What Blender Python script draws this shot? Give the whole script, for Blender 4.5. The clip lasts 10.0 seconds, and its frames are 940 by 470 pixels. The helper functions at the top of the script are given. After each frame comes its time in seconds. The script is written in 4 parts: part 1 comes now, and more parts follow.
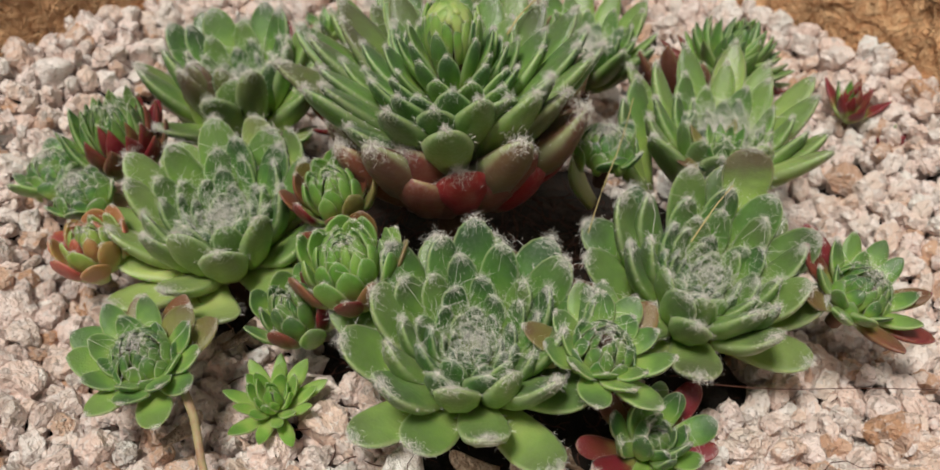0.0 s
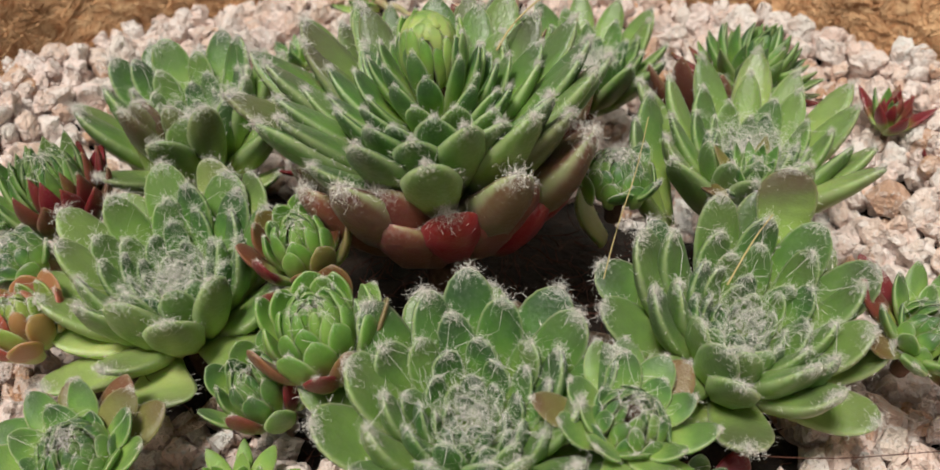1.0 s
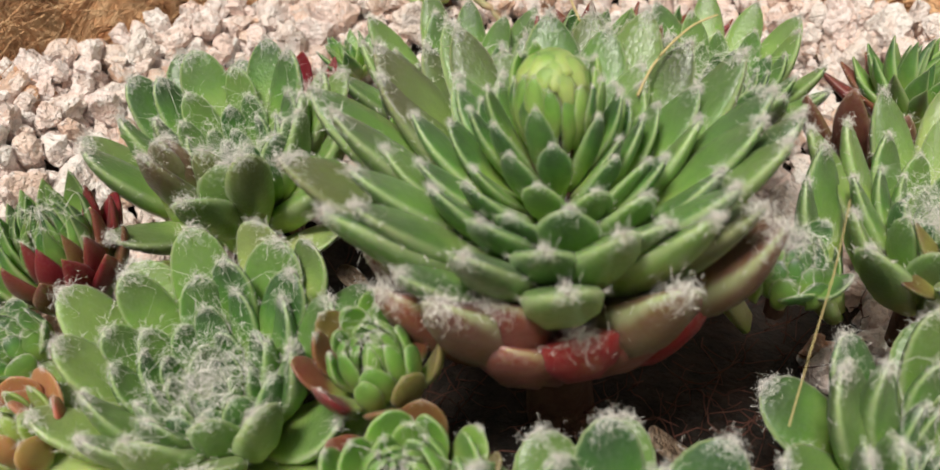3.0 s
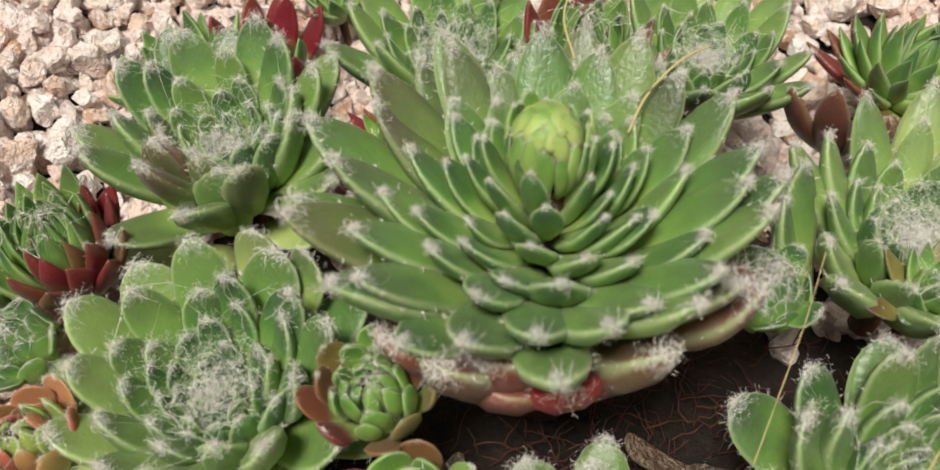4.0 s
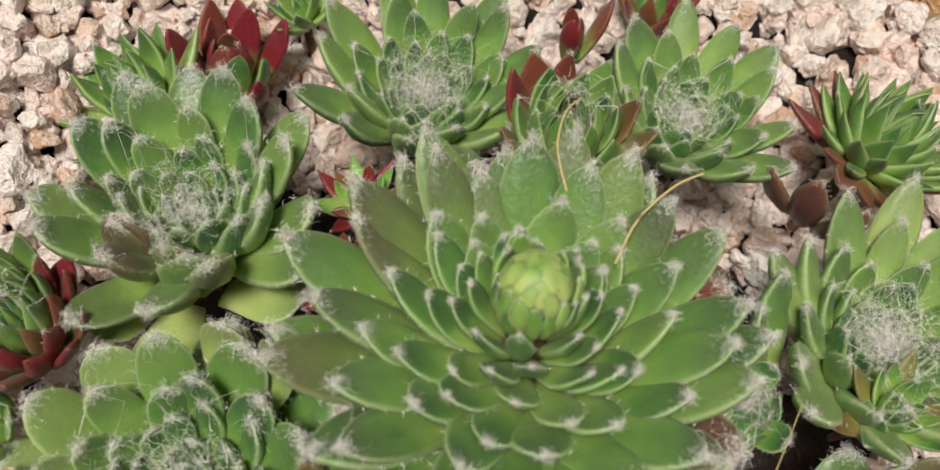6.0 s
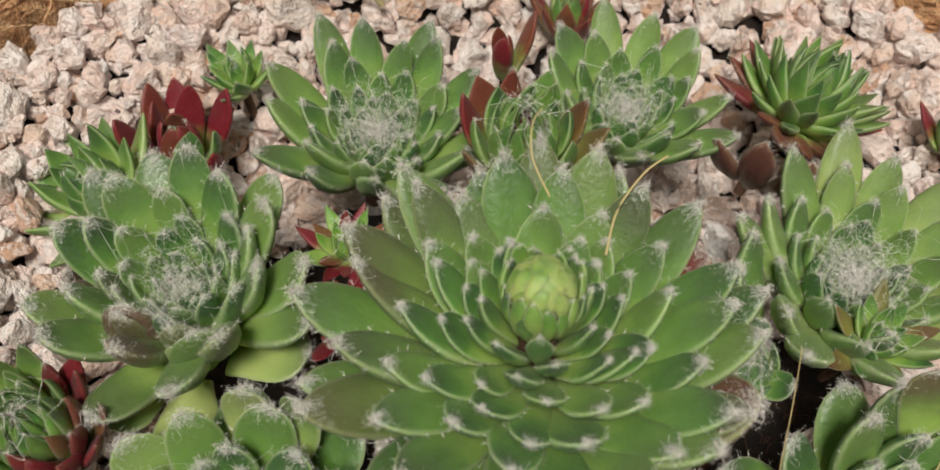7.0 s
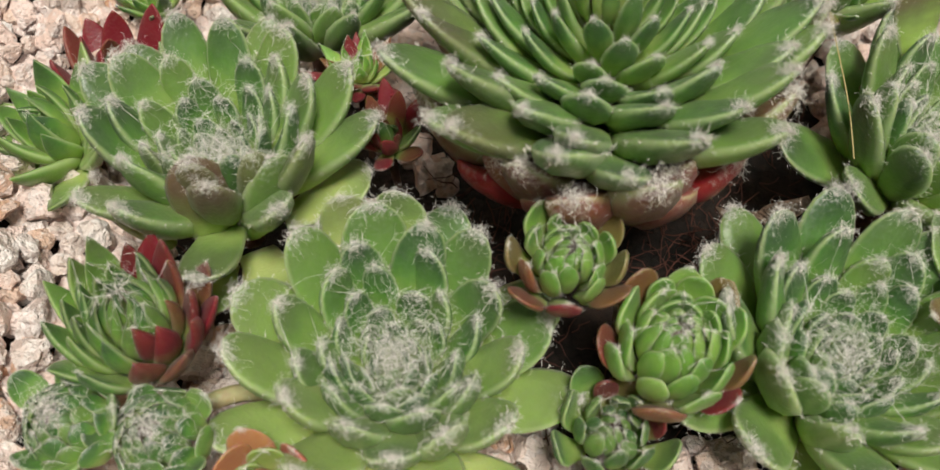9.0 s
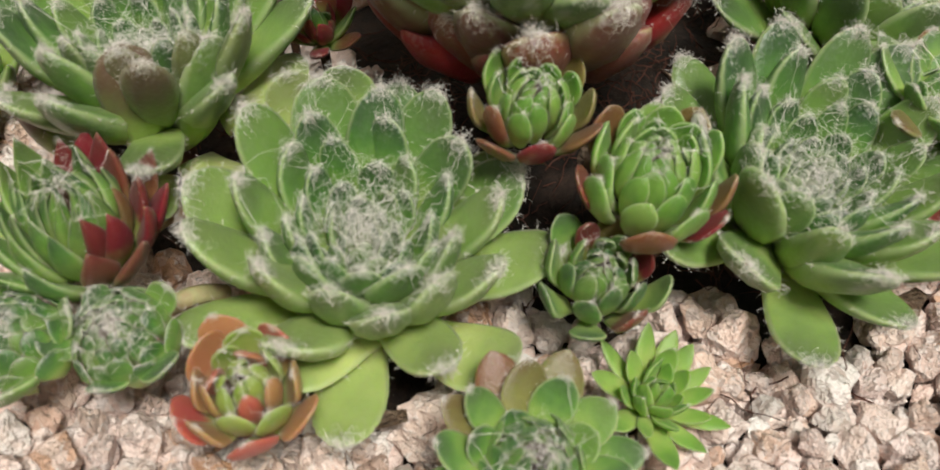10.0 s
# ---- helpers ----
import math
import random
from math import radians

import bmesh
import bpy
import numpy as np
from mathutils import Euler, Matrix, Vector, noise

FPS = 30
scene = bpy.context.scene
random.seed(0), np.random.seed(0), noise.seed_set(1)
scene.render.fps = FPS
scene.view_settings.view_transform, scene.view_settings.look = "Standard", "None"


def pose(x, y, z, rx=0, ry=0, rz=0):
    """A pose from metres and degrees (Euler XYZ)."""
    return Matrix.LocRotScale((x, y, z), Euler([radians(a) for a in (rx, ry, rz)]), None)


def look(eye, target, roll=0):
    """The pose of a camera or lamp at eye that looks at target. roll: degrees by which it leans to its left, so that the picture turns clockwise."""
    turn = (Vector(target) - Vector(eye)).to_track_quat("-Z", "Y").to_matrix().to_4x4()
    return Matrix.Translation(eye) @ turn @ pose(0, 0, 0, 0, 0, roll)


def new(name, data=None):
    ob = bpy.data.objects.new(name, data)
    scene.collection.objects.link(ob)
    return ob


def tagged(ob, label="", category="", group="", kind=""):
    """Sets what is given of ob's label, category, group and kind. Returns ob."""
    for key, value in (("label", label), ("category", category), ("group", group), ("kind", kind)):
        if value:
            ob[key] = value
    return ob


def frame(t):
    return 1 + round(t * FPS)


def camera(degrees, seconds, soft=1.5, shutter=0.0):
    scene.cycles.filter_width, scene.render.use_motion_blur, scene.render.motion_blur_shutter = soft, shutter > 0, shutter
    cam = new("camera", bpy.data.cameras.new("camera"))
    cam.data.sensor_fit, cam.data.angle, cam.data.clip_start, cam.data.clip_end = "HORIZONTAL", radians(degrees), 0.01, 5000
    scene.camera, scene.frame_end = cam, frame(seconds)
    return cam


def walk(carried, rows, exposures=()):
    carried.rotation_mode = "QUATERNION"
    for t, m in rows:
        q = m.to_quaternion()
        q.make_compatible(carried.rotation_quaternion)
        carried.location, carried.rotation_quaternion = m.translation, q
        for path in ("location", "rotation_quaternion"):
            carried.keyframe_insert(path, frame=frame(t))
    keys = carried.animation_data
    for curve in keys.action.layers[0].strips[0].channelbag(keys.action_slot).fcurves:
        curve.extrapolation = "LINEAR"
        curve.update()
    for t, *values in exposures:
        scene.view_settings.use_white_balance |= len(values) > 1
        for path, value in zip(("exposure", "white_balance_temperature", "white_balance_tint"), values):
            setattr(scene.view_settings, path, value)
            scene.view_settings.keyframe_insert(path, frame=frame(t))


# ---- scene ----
cam = camera(48.2, 10.0, soft=1.6)
cam.data.dof.use_dof, cam.data.dof.focus_distance, cam.data.dof.aperture_fstop = True, 0.137, 42.0
PATH = [
    (0, (-0.004, 0.015, 0.108), (0.042, 1.704, -0.961), 2.3),
    (0.5, (-0.013, 0.02, 0.104), (0.126, 1.716, -0.947), 2.2),
    (1, (-0.002, 0.037, 0.097), (0.037, 1.758, -0.919), -0.5),
    (1.5, (-0.005, 0.047, 0.098), (0.017, 1.778, -0.904), -0.1),
    (2, (-0.009, 0.054, 0.093), (0.011, 1.775, -0.926), 0.7),
    (2.5, (-0.012, 0.064, 0.092), (0.007, 1.762, -0.965), 1.1),
    (3, (-0.012, 0.076, 0.094), (-0.016, 1.736, -1.022), 0.1),
    (4.3, (-0.018, 0.09, 0.12), (0.063, 1.451, -1.344), 3.5),
    (4.5, (-0.021, 0.092, 0.121), (0.072, 1.43, -1.363), 4.3),
    (5, (-0.027, 0.1, 0.121), (0.152, 1.366, -1.417), 9.4),
    (5.5, (-0.024, 0.105, 0.123), (0.192, 1.334, -1.44), 11.5),
    (6, (-0.021, 0.112, 0.132), (0.181, 1.305, -1.461), 10.5),
    (6.2, (-0.021, 0.112, 0.133), (0.177, 1.299, -1.464), 10.3),
    (7.3, (-0.035, 0.107, 0.137), (0.413, 1.34, -1.372), 2.7),
    (7.5, (-0.039, 0.105, 0.138), (0.468, 1.355, -1.339), 2.7),
    (8, (-0.055, 0.099, 0.128), (0.617, 1.323, -1.304), 2.3),
    (8.5, (-0.063, 0.099, 0.116), (0.688, 1.279, -1.313), 0.0),
    (9, (-0.074, 0.098, 0.11), (0.739, 1.224, -1.329), -1.3),
    (9.5, (-0.081, 0.097, 0.105), (0.803, 1.165, -1.336), -2.2),
    (10, (-0.087, 0.097, 0.094), (0.92, 1.108, -1.308), -1.7),
]
walk(cam, [(t, look(eye, target, roll)) for t, eye, target, roll in PATH],
     [(0, -0.50), (0.7, -0.45), (1.5, -0.20), (3, -0.13), (4.5, -0.15), (6, -0.27), (7.5, -0.52), (8.5, -0.30), (10, -0.20)])

# ---- light ----
# a broad warm lamp high above the bowl, and the even light of a pale room
world = bpy.data.worlds.new("room")
scene.world = world
world.use_nodes = True
world.node_tree.nodes["Background"].inputs[0].default_value = (1.0, 0.96, 0.87, 1)
world.node_tree.nodes["Background"].inputs[1].default_value = 0.42
SUN_EL, SUN_AZ = 60.0, 205.0          # degrees; azimuth from +y towards +x
sun = new("sun", bpy.data.lights.new("sun", "SUN"))
sun.data.energy, sun.data.angle, sun.data.color = 4.2, radians(14), (1.0, 0.965, 0.855)
_d = Vector((math.sin(radians(SUN_AZ)) * math.cos(radians(SUN_EL)), math.cos(radians(SUN_AZ)) * math.cos(radians(SUN_EL)), math.sin(radians(SUN_EL))))
sun.matrix_basis = look(_d, (0, 0, 0))
scene.view_settings.exposure = 0.0


# ---- materials ----
class Nodes:
    """Small helper that writes node trees."""

    def __init__(self, name):
        self.mat = bpy.data.materials.new(name)
        self.mat.use_nodes = True
        self.tree = self.mat.node_tree
        self.bsdf = self.tree.nodes["Principled BSDF"]

    def put(self, socket, value):
        if isinstance(value, bpy.types.NodeSocket):
            self.tree.links.new(value, socket)
        elif isinstance(value, (tuple, list)) and len(value) == 3 and socket.type == "RGBA":
            socket.default_value = (*value, 1)
        else:
            socket.default_value = value

    def node(self, kind, out=0, **values):
        n = self.tree.nodes.new("ShaderNode" + kind)
        for key, value in values.items():
            self.put(n.inputs[key.replace("_", " ")], value)
        return n.outputs[out]

    def math(self, op, a, b=0.0, c=0.0, clamp=False):
        n = self.tree.nodes.new("ShaderNodeMath")
        n.operation, n.use_clamp = op, clamp
        for i, v in enumerate((a, b, c)):
            self.put(n.inputs[i], v)
        return n.outputs[0]

    def mix(self, fac, a, b, blend="MIX"):
        n = self.tree.nodes.new("ShaderNodeMix")
        n.data_type, n.blend_type = "RGBA", blend
        for s, v in ((n.inputs[0], fac), (n.inputs[6], a), (n.inputs[7], b)):
            self.put(s, v)
        return n.outputs[2]

    def span(self, value, lo, hi, to_lo=0.0, to_hi=1.0):
        n = self.tree.nodes.new("ShaderNodeMapRange")
        n.interpolation_type = "SMOOTHSTEP"
        for i, v in enumerate((value, lo, hi, to_lo, to_hi)):
            self.put(n.inputs[i], v)
        return n.outputs[0]

    def noise(self, vector, scale, detail=3.0, rough=0.55):
        return self.node("TexNoise", Vector=vector, Scale=scale, Detail=detail, Roughness=rough)

    def coords(self, which="Object"):
        return self.tree.nodes.new("ShaderNodeTexCoord").outputs[which]

    def info(self, which):
        return self.tree.nodes.new("ShaderNodeObjectInfo").outputs[which]

    def island(self):
        return self.tree.nodes.new("ShaderNodeNewGeometry").outputs["Random Per Island"]

    def bump(self, height, strength, distance):
        self.put(self.bsdf.inputs["Normal"], self.node("Bump", Height=height, Strength=strength, Distance=distance))

    def done(self, color, rough=0.5, **values):
        self.put(self.bsdf.inputs["Base Color"], color)
        self.put(self.bsdf.inputs["Roughness"], rough)
        for key, value in values.items():
            self.put(self.bsdf.inputs[key.replace("_", " ")], value)
        return self.mat


def leaf_material(name, deep, mid, pale, flush=(0.19, 0.012, 0.022)):
    """Fleshy leaf. The object's colour holds: red = red tip, green = paleness, blue = brown wash. UV: across, along."""
    n = Nodes(name)
    uv = n.tree.nodes.new("ShaderNodeSeparateXYZ")
    n.put(uv.inputs[0], n.coords("UV"))
    u, v = uv.outputs[0], uv.outputs[1]
    tint = n.tree.nodes.new("ShaderNodeSeparateColor")
    n.put(tint.inputs[0], n.info("Color"))
    obj, rnd = n.coords("Object"), n.info("Random")
    shifted = n.node("VectorMath", Vector=obj)
    add = shifted.node
    add.operation = "ADD"
    n.put(add.inputs[1], n.node("CombineXYZ", X=n.math("MULTIPLY", rnd, 37.0), Y=n.math("MULTIPLY", rnd, 11.0)))
    big, fine = n.noise(shifted, 3.5, 3), n.noise(shifted, 38, 3)
    wob = n.math("ADD", v, n.math("MULTIPLY", n.math("SUBTRACT", big, 0.5), 0.5))
    col = n.mix(n.span(wob, 0.32, 0.78), pale, mid)
    col = n.mix(n.span(wob, 0.62, 1.0), col, deep)
    col = n.mix(n.math("MULTIPLY", n.math("SUBTRACT", rnd, 0.35, clamp=True), 0.55), col, pale)
    col = n.mix(n.math("MULTIPLY", tint.outputs[1], n.span(wob, 1.15, 0.2, 0.35, 1.0)), col, (0.48, 0.56, 0.20))
    edge = n.span(n.math("ABSOLUTE", n.math("SUBTRACT", u, 0.5)), 0.41, 0.495)
    col = n.mix(n.math("MULTIPLY", edge, 0.55), col, (0.52, 0.62, 0.34))
    col = n.mix(n.math("MULTIPLY", tint.outputs[0], n.span(wob, 0.12, 0.55)), col, flush)
    col = n.mix(n.math("MULTIPLY", tint.outputs[2], n.span(wob, 0.3, 0.85)), col, (0.13, 0.075, 0.05))
    down = n.math("MULTIPLY", n.span(fine, 0.42, 0.7), n.span(wob, 0.45, 1.05, 0.01, 0.06))
    col = n.mix(down, col, (0.50, 0.52, 0.44))
    frayed = n.math("ADD", v, n.math("MULTIPLY", n.math("SUBTRACT", fine, 0.5), 0.40))
    col = n.mix(n.math("MULTIPLY", n.math("MULTIPLY", n.info("Alpha"), 0.42), n.span(frayed, 0.91, 1.05)), col, (0.72, 0.72, 0.69))
    n.bump(n.math("ADD", fine, n.math("MULTIPLY", big, 1.5)), 0.2, 0.0006)
    return n.done(col, n.span(fine, 0.3, 0.75, 0.30, 0.5), Subsurface_Weight=0.5, Subsurface_Scale=0.0026,
                  Subsurface_Radius=(0.6, 1.0, 0.25), Sheen_Weight=0.05, Sheen_Roughness=0.5)


GREEN = leaf_material("leaf_green", (0.038, 0.090, 0.032), (0.090, 0.225, 0.042), (0.30, 0.44, 0.10))
OLD = leaf_material("leaf_old", (0.13, 0.055, 0.045), (0.19, 0.10, 0.06), (0.20, 0.16, 0.06), (0.34, 0.022, 0.028))
CORAL = leaf_material("leaf_coral", (0.20, 0.30, 0.05), (0.30, 0.40, 0.08), (0.46, 0.52, 0.16), (0.44, 0.085, 0.075))
LIME = leaf_material("leaf_lime", (0.11, 0.24, 0.040), (0.18, 0.36, 0.055), (0.36, 0.49, 0.13))


def hair_material(name, color, other):
    n = Nodes(name)
    c = n.mix(n.noise(n.coords("Object"), 9.0), color, other)
    return n.done(c, 0.75, Specular_IOR_Level=0.2)


WEB = hair_material("web_hair", (0.94, 0.91, 0.88), (0.84, 0.78, 0.74))
DRY = hair_material("dry_fibre", (0.05, 0.025, 0.018), (0.15, 0.06, 0.045))
STRAW = hair_material("straw", (0.62, 0.52, 0.26), (0.50, 0.38, 0.18))


def stem_material():
    n = Nodes("stem")
    o = n.coords("Object")
    c = n.mix(n.span(n.noise(o, 300), 0.35, 0.65), (0.10, 0.045, 0.03), (0.14, 0.075, 0.045))
    n.bump(n.noise(o, 900), 0.6, 0.0008)
    return n.done(c, 0.8)


STEM = stem_material()


def stone_material():
    n = Nodes("granite_gravel")
    o = n.coords("Object")
    pick = n.math("FRACT", n.math("ADD", n.island(), n.math("MULTIPLY", n.info("Random"), 7.31)))
    ramp = n.tree.nodes.new("ShaderNodeValToRGB")
    n.put(ramp.inputs[0], pick)
    stops = [(0.0, (0.94, 0.79, 0.76)), (0.2, (0.90, 0.70, 0.63)), (0.4, (0.94, 0.86, 0.83)), (0.55, (0.84, 0.62, 0.52)),
             (0.7, (0.90, 0.87, 0.85)), (0.82, (0.78, 0.53, 0.40)), (0.88, (0.56, 0.31, 0.18)), (0.92, (0.90, 0.73, 0.68)), (1.0, (0.95, 0.82, 0.78))]
    while len(ramp.color_ramp.elements) < len(stops):
        ramp.color_ramp.elements.new(0.5)
    for e, (at, c) in zip(ramp.color_ramp.elements, stops):
        e.position, e.color = at, (*c, 1)
    col = ramp.outputs[0]
    patch, fleck, grain = n.noise(o, 190, 4, 0.65), n.noise(o, 900, 3, 0.7), n.noise(o, 2200, 2)
    cell = n.tree.nodes.new("ShaderNodeTexVoronoi")
    n.put(cell.inputs["Vector"], o)
    n.put(cell.inputs["Scale"], 620.0)
    grit = n.tree.nodes.new("ShaderNodeSeparateColor")
    n.put(grit.inputs[0], cell.outputs["Color"])
    col = n.mix(n.math("MULTIPLY", n.span(grit.outputs[0], 0.55, 0.9), 0.55), col, (0.95, 0.87, 0.86))
    col = n.mix(n.math("MULTIPLY", n.span(grit.outputs[1], 0.62, 0.95), 0.25), col, (0.66, 0.43, 0.33))
    col = n.mix(n.math("MULTIPLY", n.span(grit.outputs[2], 0.80, 0.96), 0.5), col, (0.30, 0.22, 0.19))
    col = n.mix(n.math("MULTIPLY", n.span(patch, 0.50, 0.66), 0.35), col, (0.74, 0.50, 0.41))
    col = n.mix(n.math("MULTIPLY", n.span(fleck, 0.56, 0.66), 0.65), col, (0.93, 0.86, 0.84))
    col = n.mix(n.math("MULTIPLY", n.span(fleck, 0.39, 0.31), 0.55), col, (0.32, 0.24, 0.20))
    col = n.mix(n.math("MULTIPLY", n.span(grain, 0.4, 0.28), 0.2), col, (0.30, 0.24, 0.20))
    n.bump(n.math("ADD", n.math("MULTIPLY", fleck, 1.6), n.math("ADD", n.math("MULTIPLY", grit.outputs[0], 0.8), patch)), 1.0, 0.0008)
    return n.done(col, n.span(grain, 0.3, 0.7, 0.45, 0.85))


STONE = stone_material()


def soil_material():
    n = Nodes("dark_soil")
    o = n.coords("Object")
    c = n.mix(n.span(n.noise(o, 180, 5, 0.7), 0.35, 0.7), (0.010, 0.007, 0.005), (0.040, 0.021, 0.014))
    n.bump(n.noise(o, 420, 5, 0.7), 1.0, 0.003)
    return n.done(c, 0.95)


SOIL = soil_material()


def coir_material():
    n = Nodes("coconut_coir")
    o = n.coords("Object")
    warp = n.node("VectorMath", Vector=o)
    warp.node.operation = "ADD"
    n.put(warp.node.inputs[1], n.node("CombineXYZ", X=n.math("MULTIPLY", n.noise(o, 55), 0.05), Y=n.math("MULTIPLY", n.noise(o, 40), 0.03), Z=n.math("MULTIPLY", n.noise(o, 62), 0.05)))
    fibre = n.noise(warp, 330, 4, 0.65)
    broad = n.noise(o, 70, 3)
    c = n.mix(n.span(fibre, 0.3, 0.68), (0.66, 0.31, 0.14), (0.96, 0.64, 0.37))
    c = n.mix(n.math("MULTIPLY", n.span(broad, 0.4, 0.7), 0.5), c, (0.86, 0.48, 0.25))
    c = n.mix(n.math("MULTIPLY", n.island(), 0.2), c, (0.62, 0.31, 0.15))
    n.bump(fibre, 1.0, 0.004)
    return n.done(c, 0.85)


COIR = coir_material()


def table_material():
    n = Nodes("table_top")
    o = n.coords("Object")
    c = n.mix(n.span(n.noise(o, 6, 4), 0.35, 0.65), (0.34, 0.29, 0.25), (0.42, 0.37, 0.32))
    return n.done(c, 0.6)


TABLE = table_material()


# ---- helpers ----
def mesh_from(name, verts, faces, material, smooth=True, uvs=None):
    me = bpy.data.meshes.new(name)
    me.from_pydata([tuple(v) for v in verts], [], faces)
    me.polygons.foreach_set("use_smooth", [smooth] * len(me.polygons))
    if uvs is not None:
        layer = me.uv_layers.new(name="leaf")
        at = np.zeros(len(me.loops), int)
        me.loops.foreach_get("vertex_index", at)
        layer.data.foreach_set("uv", np.asarray(uvs)[at].ravel())
    me.materials.append(material)
    me.update()
    return me


def part(name, mesh, parent, m=None, label="", color=None):
    ob = new(name, mesh)
    ob.parent = parent
    if m is not None:
        ob.matrix_basis = m
    if color is not None:
        ob.color = color
    if label:
        ob["label"] = label
    return ob


def tubes(lines, sides=3):
    """Vertices and faces of thin tapering tubes; each line is (points, first radius, last radius)."""
    verts, faces = [], []
    for pts, r0, r1 in lines:
        pts = [Vector(p) for p in pts]
        k, base = len(pts), len(verts)
        for i, p in enumerate(pts):
            d = (pts[min(i + 1, k - 1)] - pts[max(i - 1, 0)]).normalized()
            a = d.orthogonal().normalized()
            b = d.cross(a)
            r = r0 + (r1 - r0) * i / (k - 1)
            if sides == 2:
                side = (a * math.cos(base) + b * math.sin(base)) * r
                verts += [p - side, p + side]
                continue
            for j in range(sides):
                w = 2 * math.pi * j / sides
                verts.append(p + (a * math.cos(w) + b * math.sin(w)) * r)
        for i in range(k - 1):
            for j in range(1 if sides == 2 else sides):
                q = base + i * sides
                faces.append((q + j, q + (j + 1) % sides, q + sides + (j + 1) % sides, q + sides + j))
    return verts, faces


def wander(rng, start, way, length, steps, curl):
    """A curly line from start along way."""
    p, d, out = Vector(start), Vector(way).normalized(), [Vector(start)]
    for _ in range(steps):
        d = (d + Vector((rng.gauss(0, 1), rng.gauss(0, 1), rng.gauss(0, 1))) * curl).normalized()
        p = p + d * (length / steps)
        out.append(p.copy())
    return out


# ---- leaves ----
STATIONS, SIDES = 11, 10
OUTLINES = {  # half-widths along the leaf, from foot to tip
    "spoon": [(0, 0.55), (0.15, 0.62), (0.35, 0.80), (0.52, 0.95), (0.67, 1.0), (0.80, 0.95), (0.89, 0.80), (0.955, 0.56), (0.985, 0.32), (1, 0.08)],
    "blade": [(0, 0.62), (0.15, 0.76), (0.35, 0.94), (0.52, 1.0), (0.68, 0.93), (0.80, 0.76), (0.90, 0.50), (0.96, 0.26), (1, 0.02)],
    "petal": [(0, 0.50), (0.20, 0.64), (0.40, 0.85), (0.58, 1.0), (0.72, 0.97), (0.84, 0.79), (0.92, 0.54), (0.975, 0.24), (1, 0.02)],
    "dart": [(0, 0.75), (0.15, 0.88), (0.30, 0.98), (0.45, 1.0), (0.62, 0.84), (0.76, 0.60), (0.88, 0.33), (0.95, 0.15), (1, 0.01)],
}


def leaf_shape(kind, curl, rng, wide=0.46, thick=0.20):
    """Verts, faces, uvs of a fleshy leaf one unit long, along +y, upper face +z, plus a function for its margin points."""
    outline = OUTLINES[kind]
    xs, ys = [p[0] for p in outline], [p[1] for p in outline]
    side_bend = rng.uniform(-0.10, 0.10)
    spine, angle, p = [], -curl * 0.15, Vector((0, 0, 0))
    ss = [1 - (1 - i / (STATIONS - 1)) ** 1.6 for i in range(STATIONS)]
    last = 0.0
    for s in ss:
        step = s - last
        a = -curl * 0.15 + curl * s ** 1.4
        p = p + Vector((side_bend * step * s * 2, math.cos(a) * step, math.sin(a) * step))
        spine.append((p.copy(), a))
        last = s
    verts, uvs, faces = [], [], []
    lump = rng.uniform(0, 9)
    for (c, a), s in zip(spine, ss):
        half = wide / 2 * float(np.interp(s, xs, ys))
        deep = thick * (0.62 + 0.38 * math.sin(math.pi * min(1, s * 1.1 + 0.1))) * min(1.0, (1.02 - s) * 4.5) ** 0.6
        nrm = Vector((0, -math.sin(a), math.cos(a)))
        for j in range(SIDES):
            w = 2 * math.pi * j / SIDES
            cx, cz = math.cos(w), math.sin(w)
            x = half * math.copysign(abs(cx) ** 0.8, cx)
            if cz >= 0:   # upper face, slightly hollow
                z = deep * 0.34 * cz * (0.75 + 0.25 * abs(cx))
            else:         # rounded keel below
                z = deep * 0.78 * cz
            z += 0.010 * noise.noise((x * 5 + lump, s * 4, lump))
            verts.append(c + Vector((x, 0, 0)) + nrm * z)
            uvs.append((0.5 + 0.5 * cx, s))
    for i in range(STATIONS - 1):
        for j in range(SIDES):
            faces.append((i * SIDES + j, i * SIDES + (j + 1) % SIDES, (i + 1) * SIDES + (j + 1) % SIDES, (i + 1) * SIDES + j))
    faces.append(tuple(range(SIDES))[::-1])
    faces.append(tuple((STATIONS - 1) * SIDES + j for j in range(SIDES)))

    def margin(s, side):
        i = min(range(STATIONS), key=lambda k: abs(ss[k] - s))
        c, a = spine[i]
        half = wide / 2 * float(np.interp(ss[i], xs, ys))
        return c + Vector((side * half, 0, 0)), Vector((side * 0.8, math.cos(a), math.sin(a)))

    return verts, faces, uvs, margin, spine[-1]


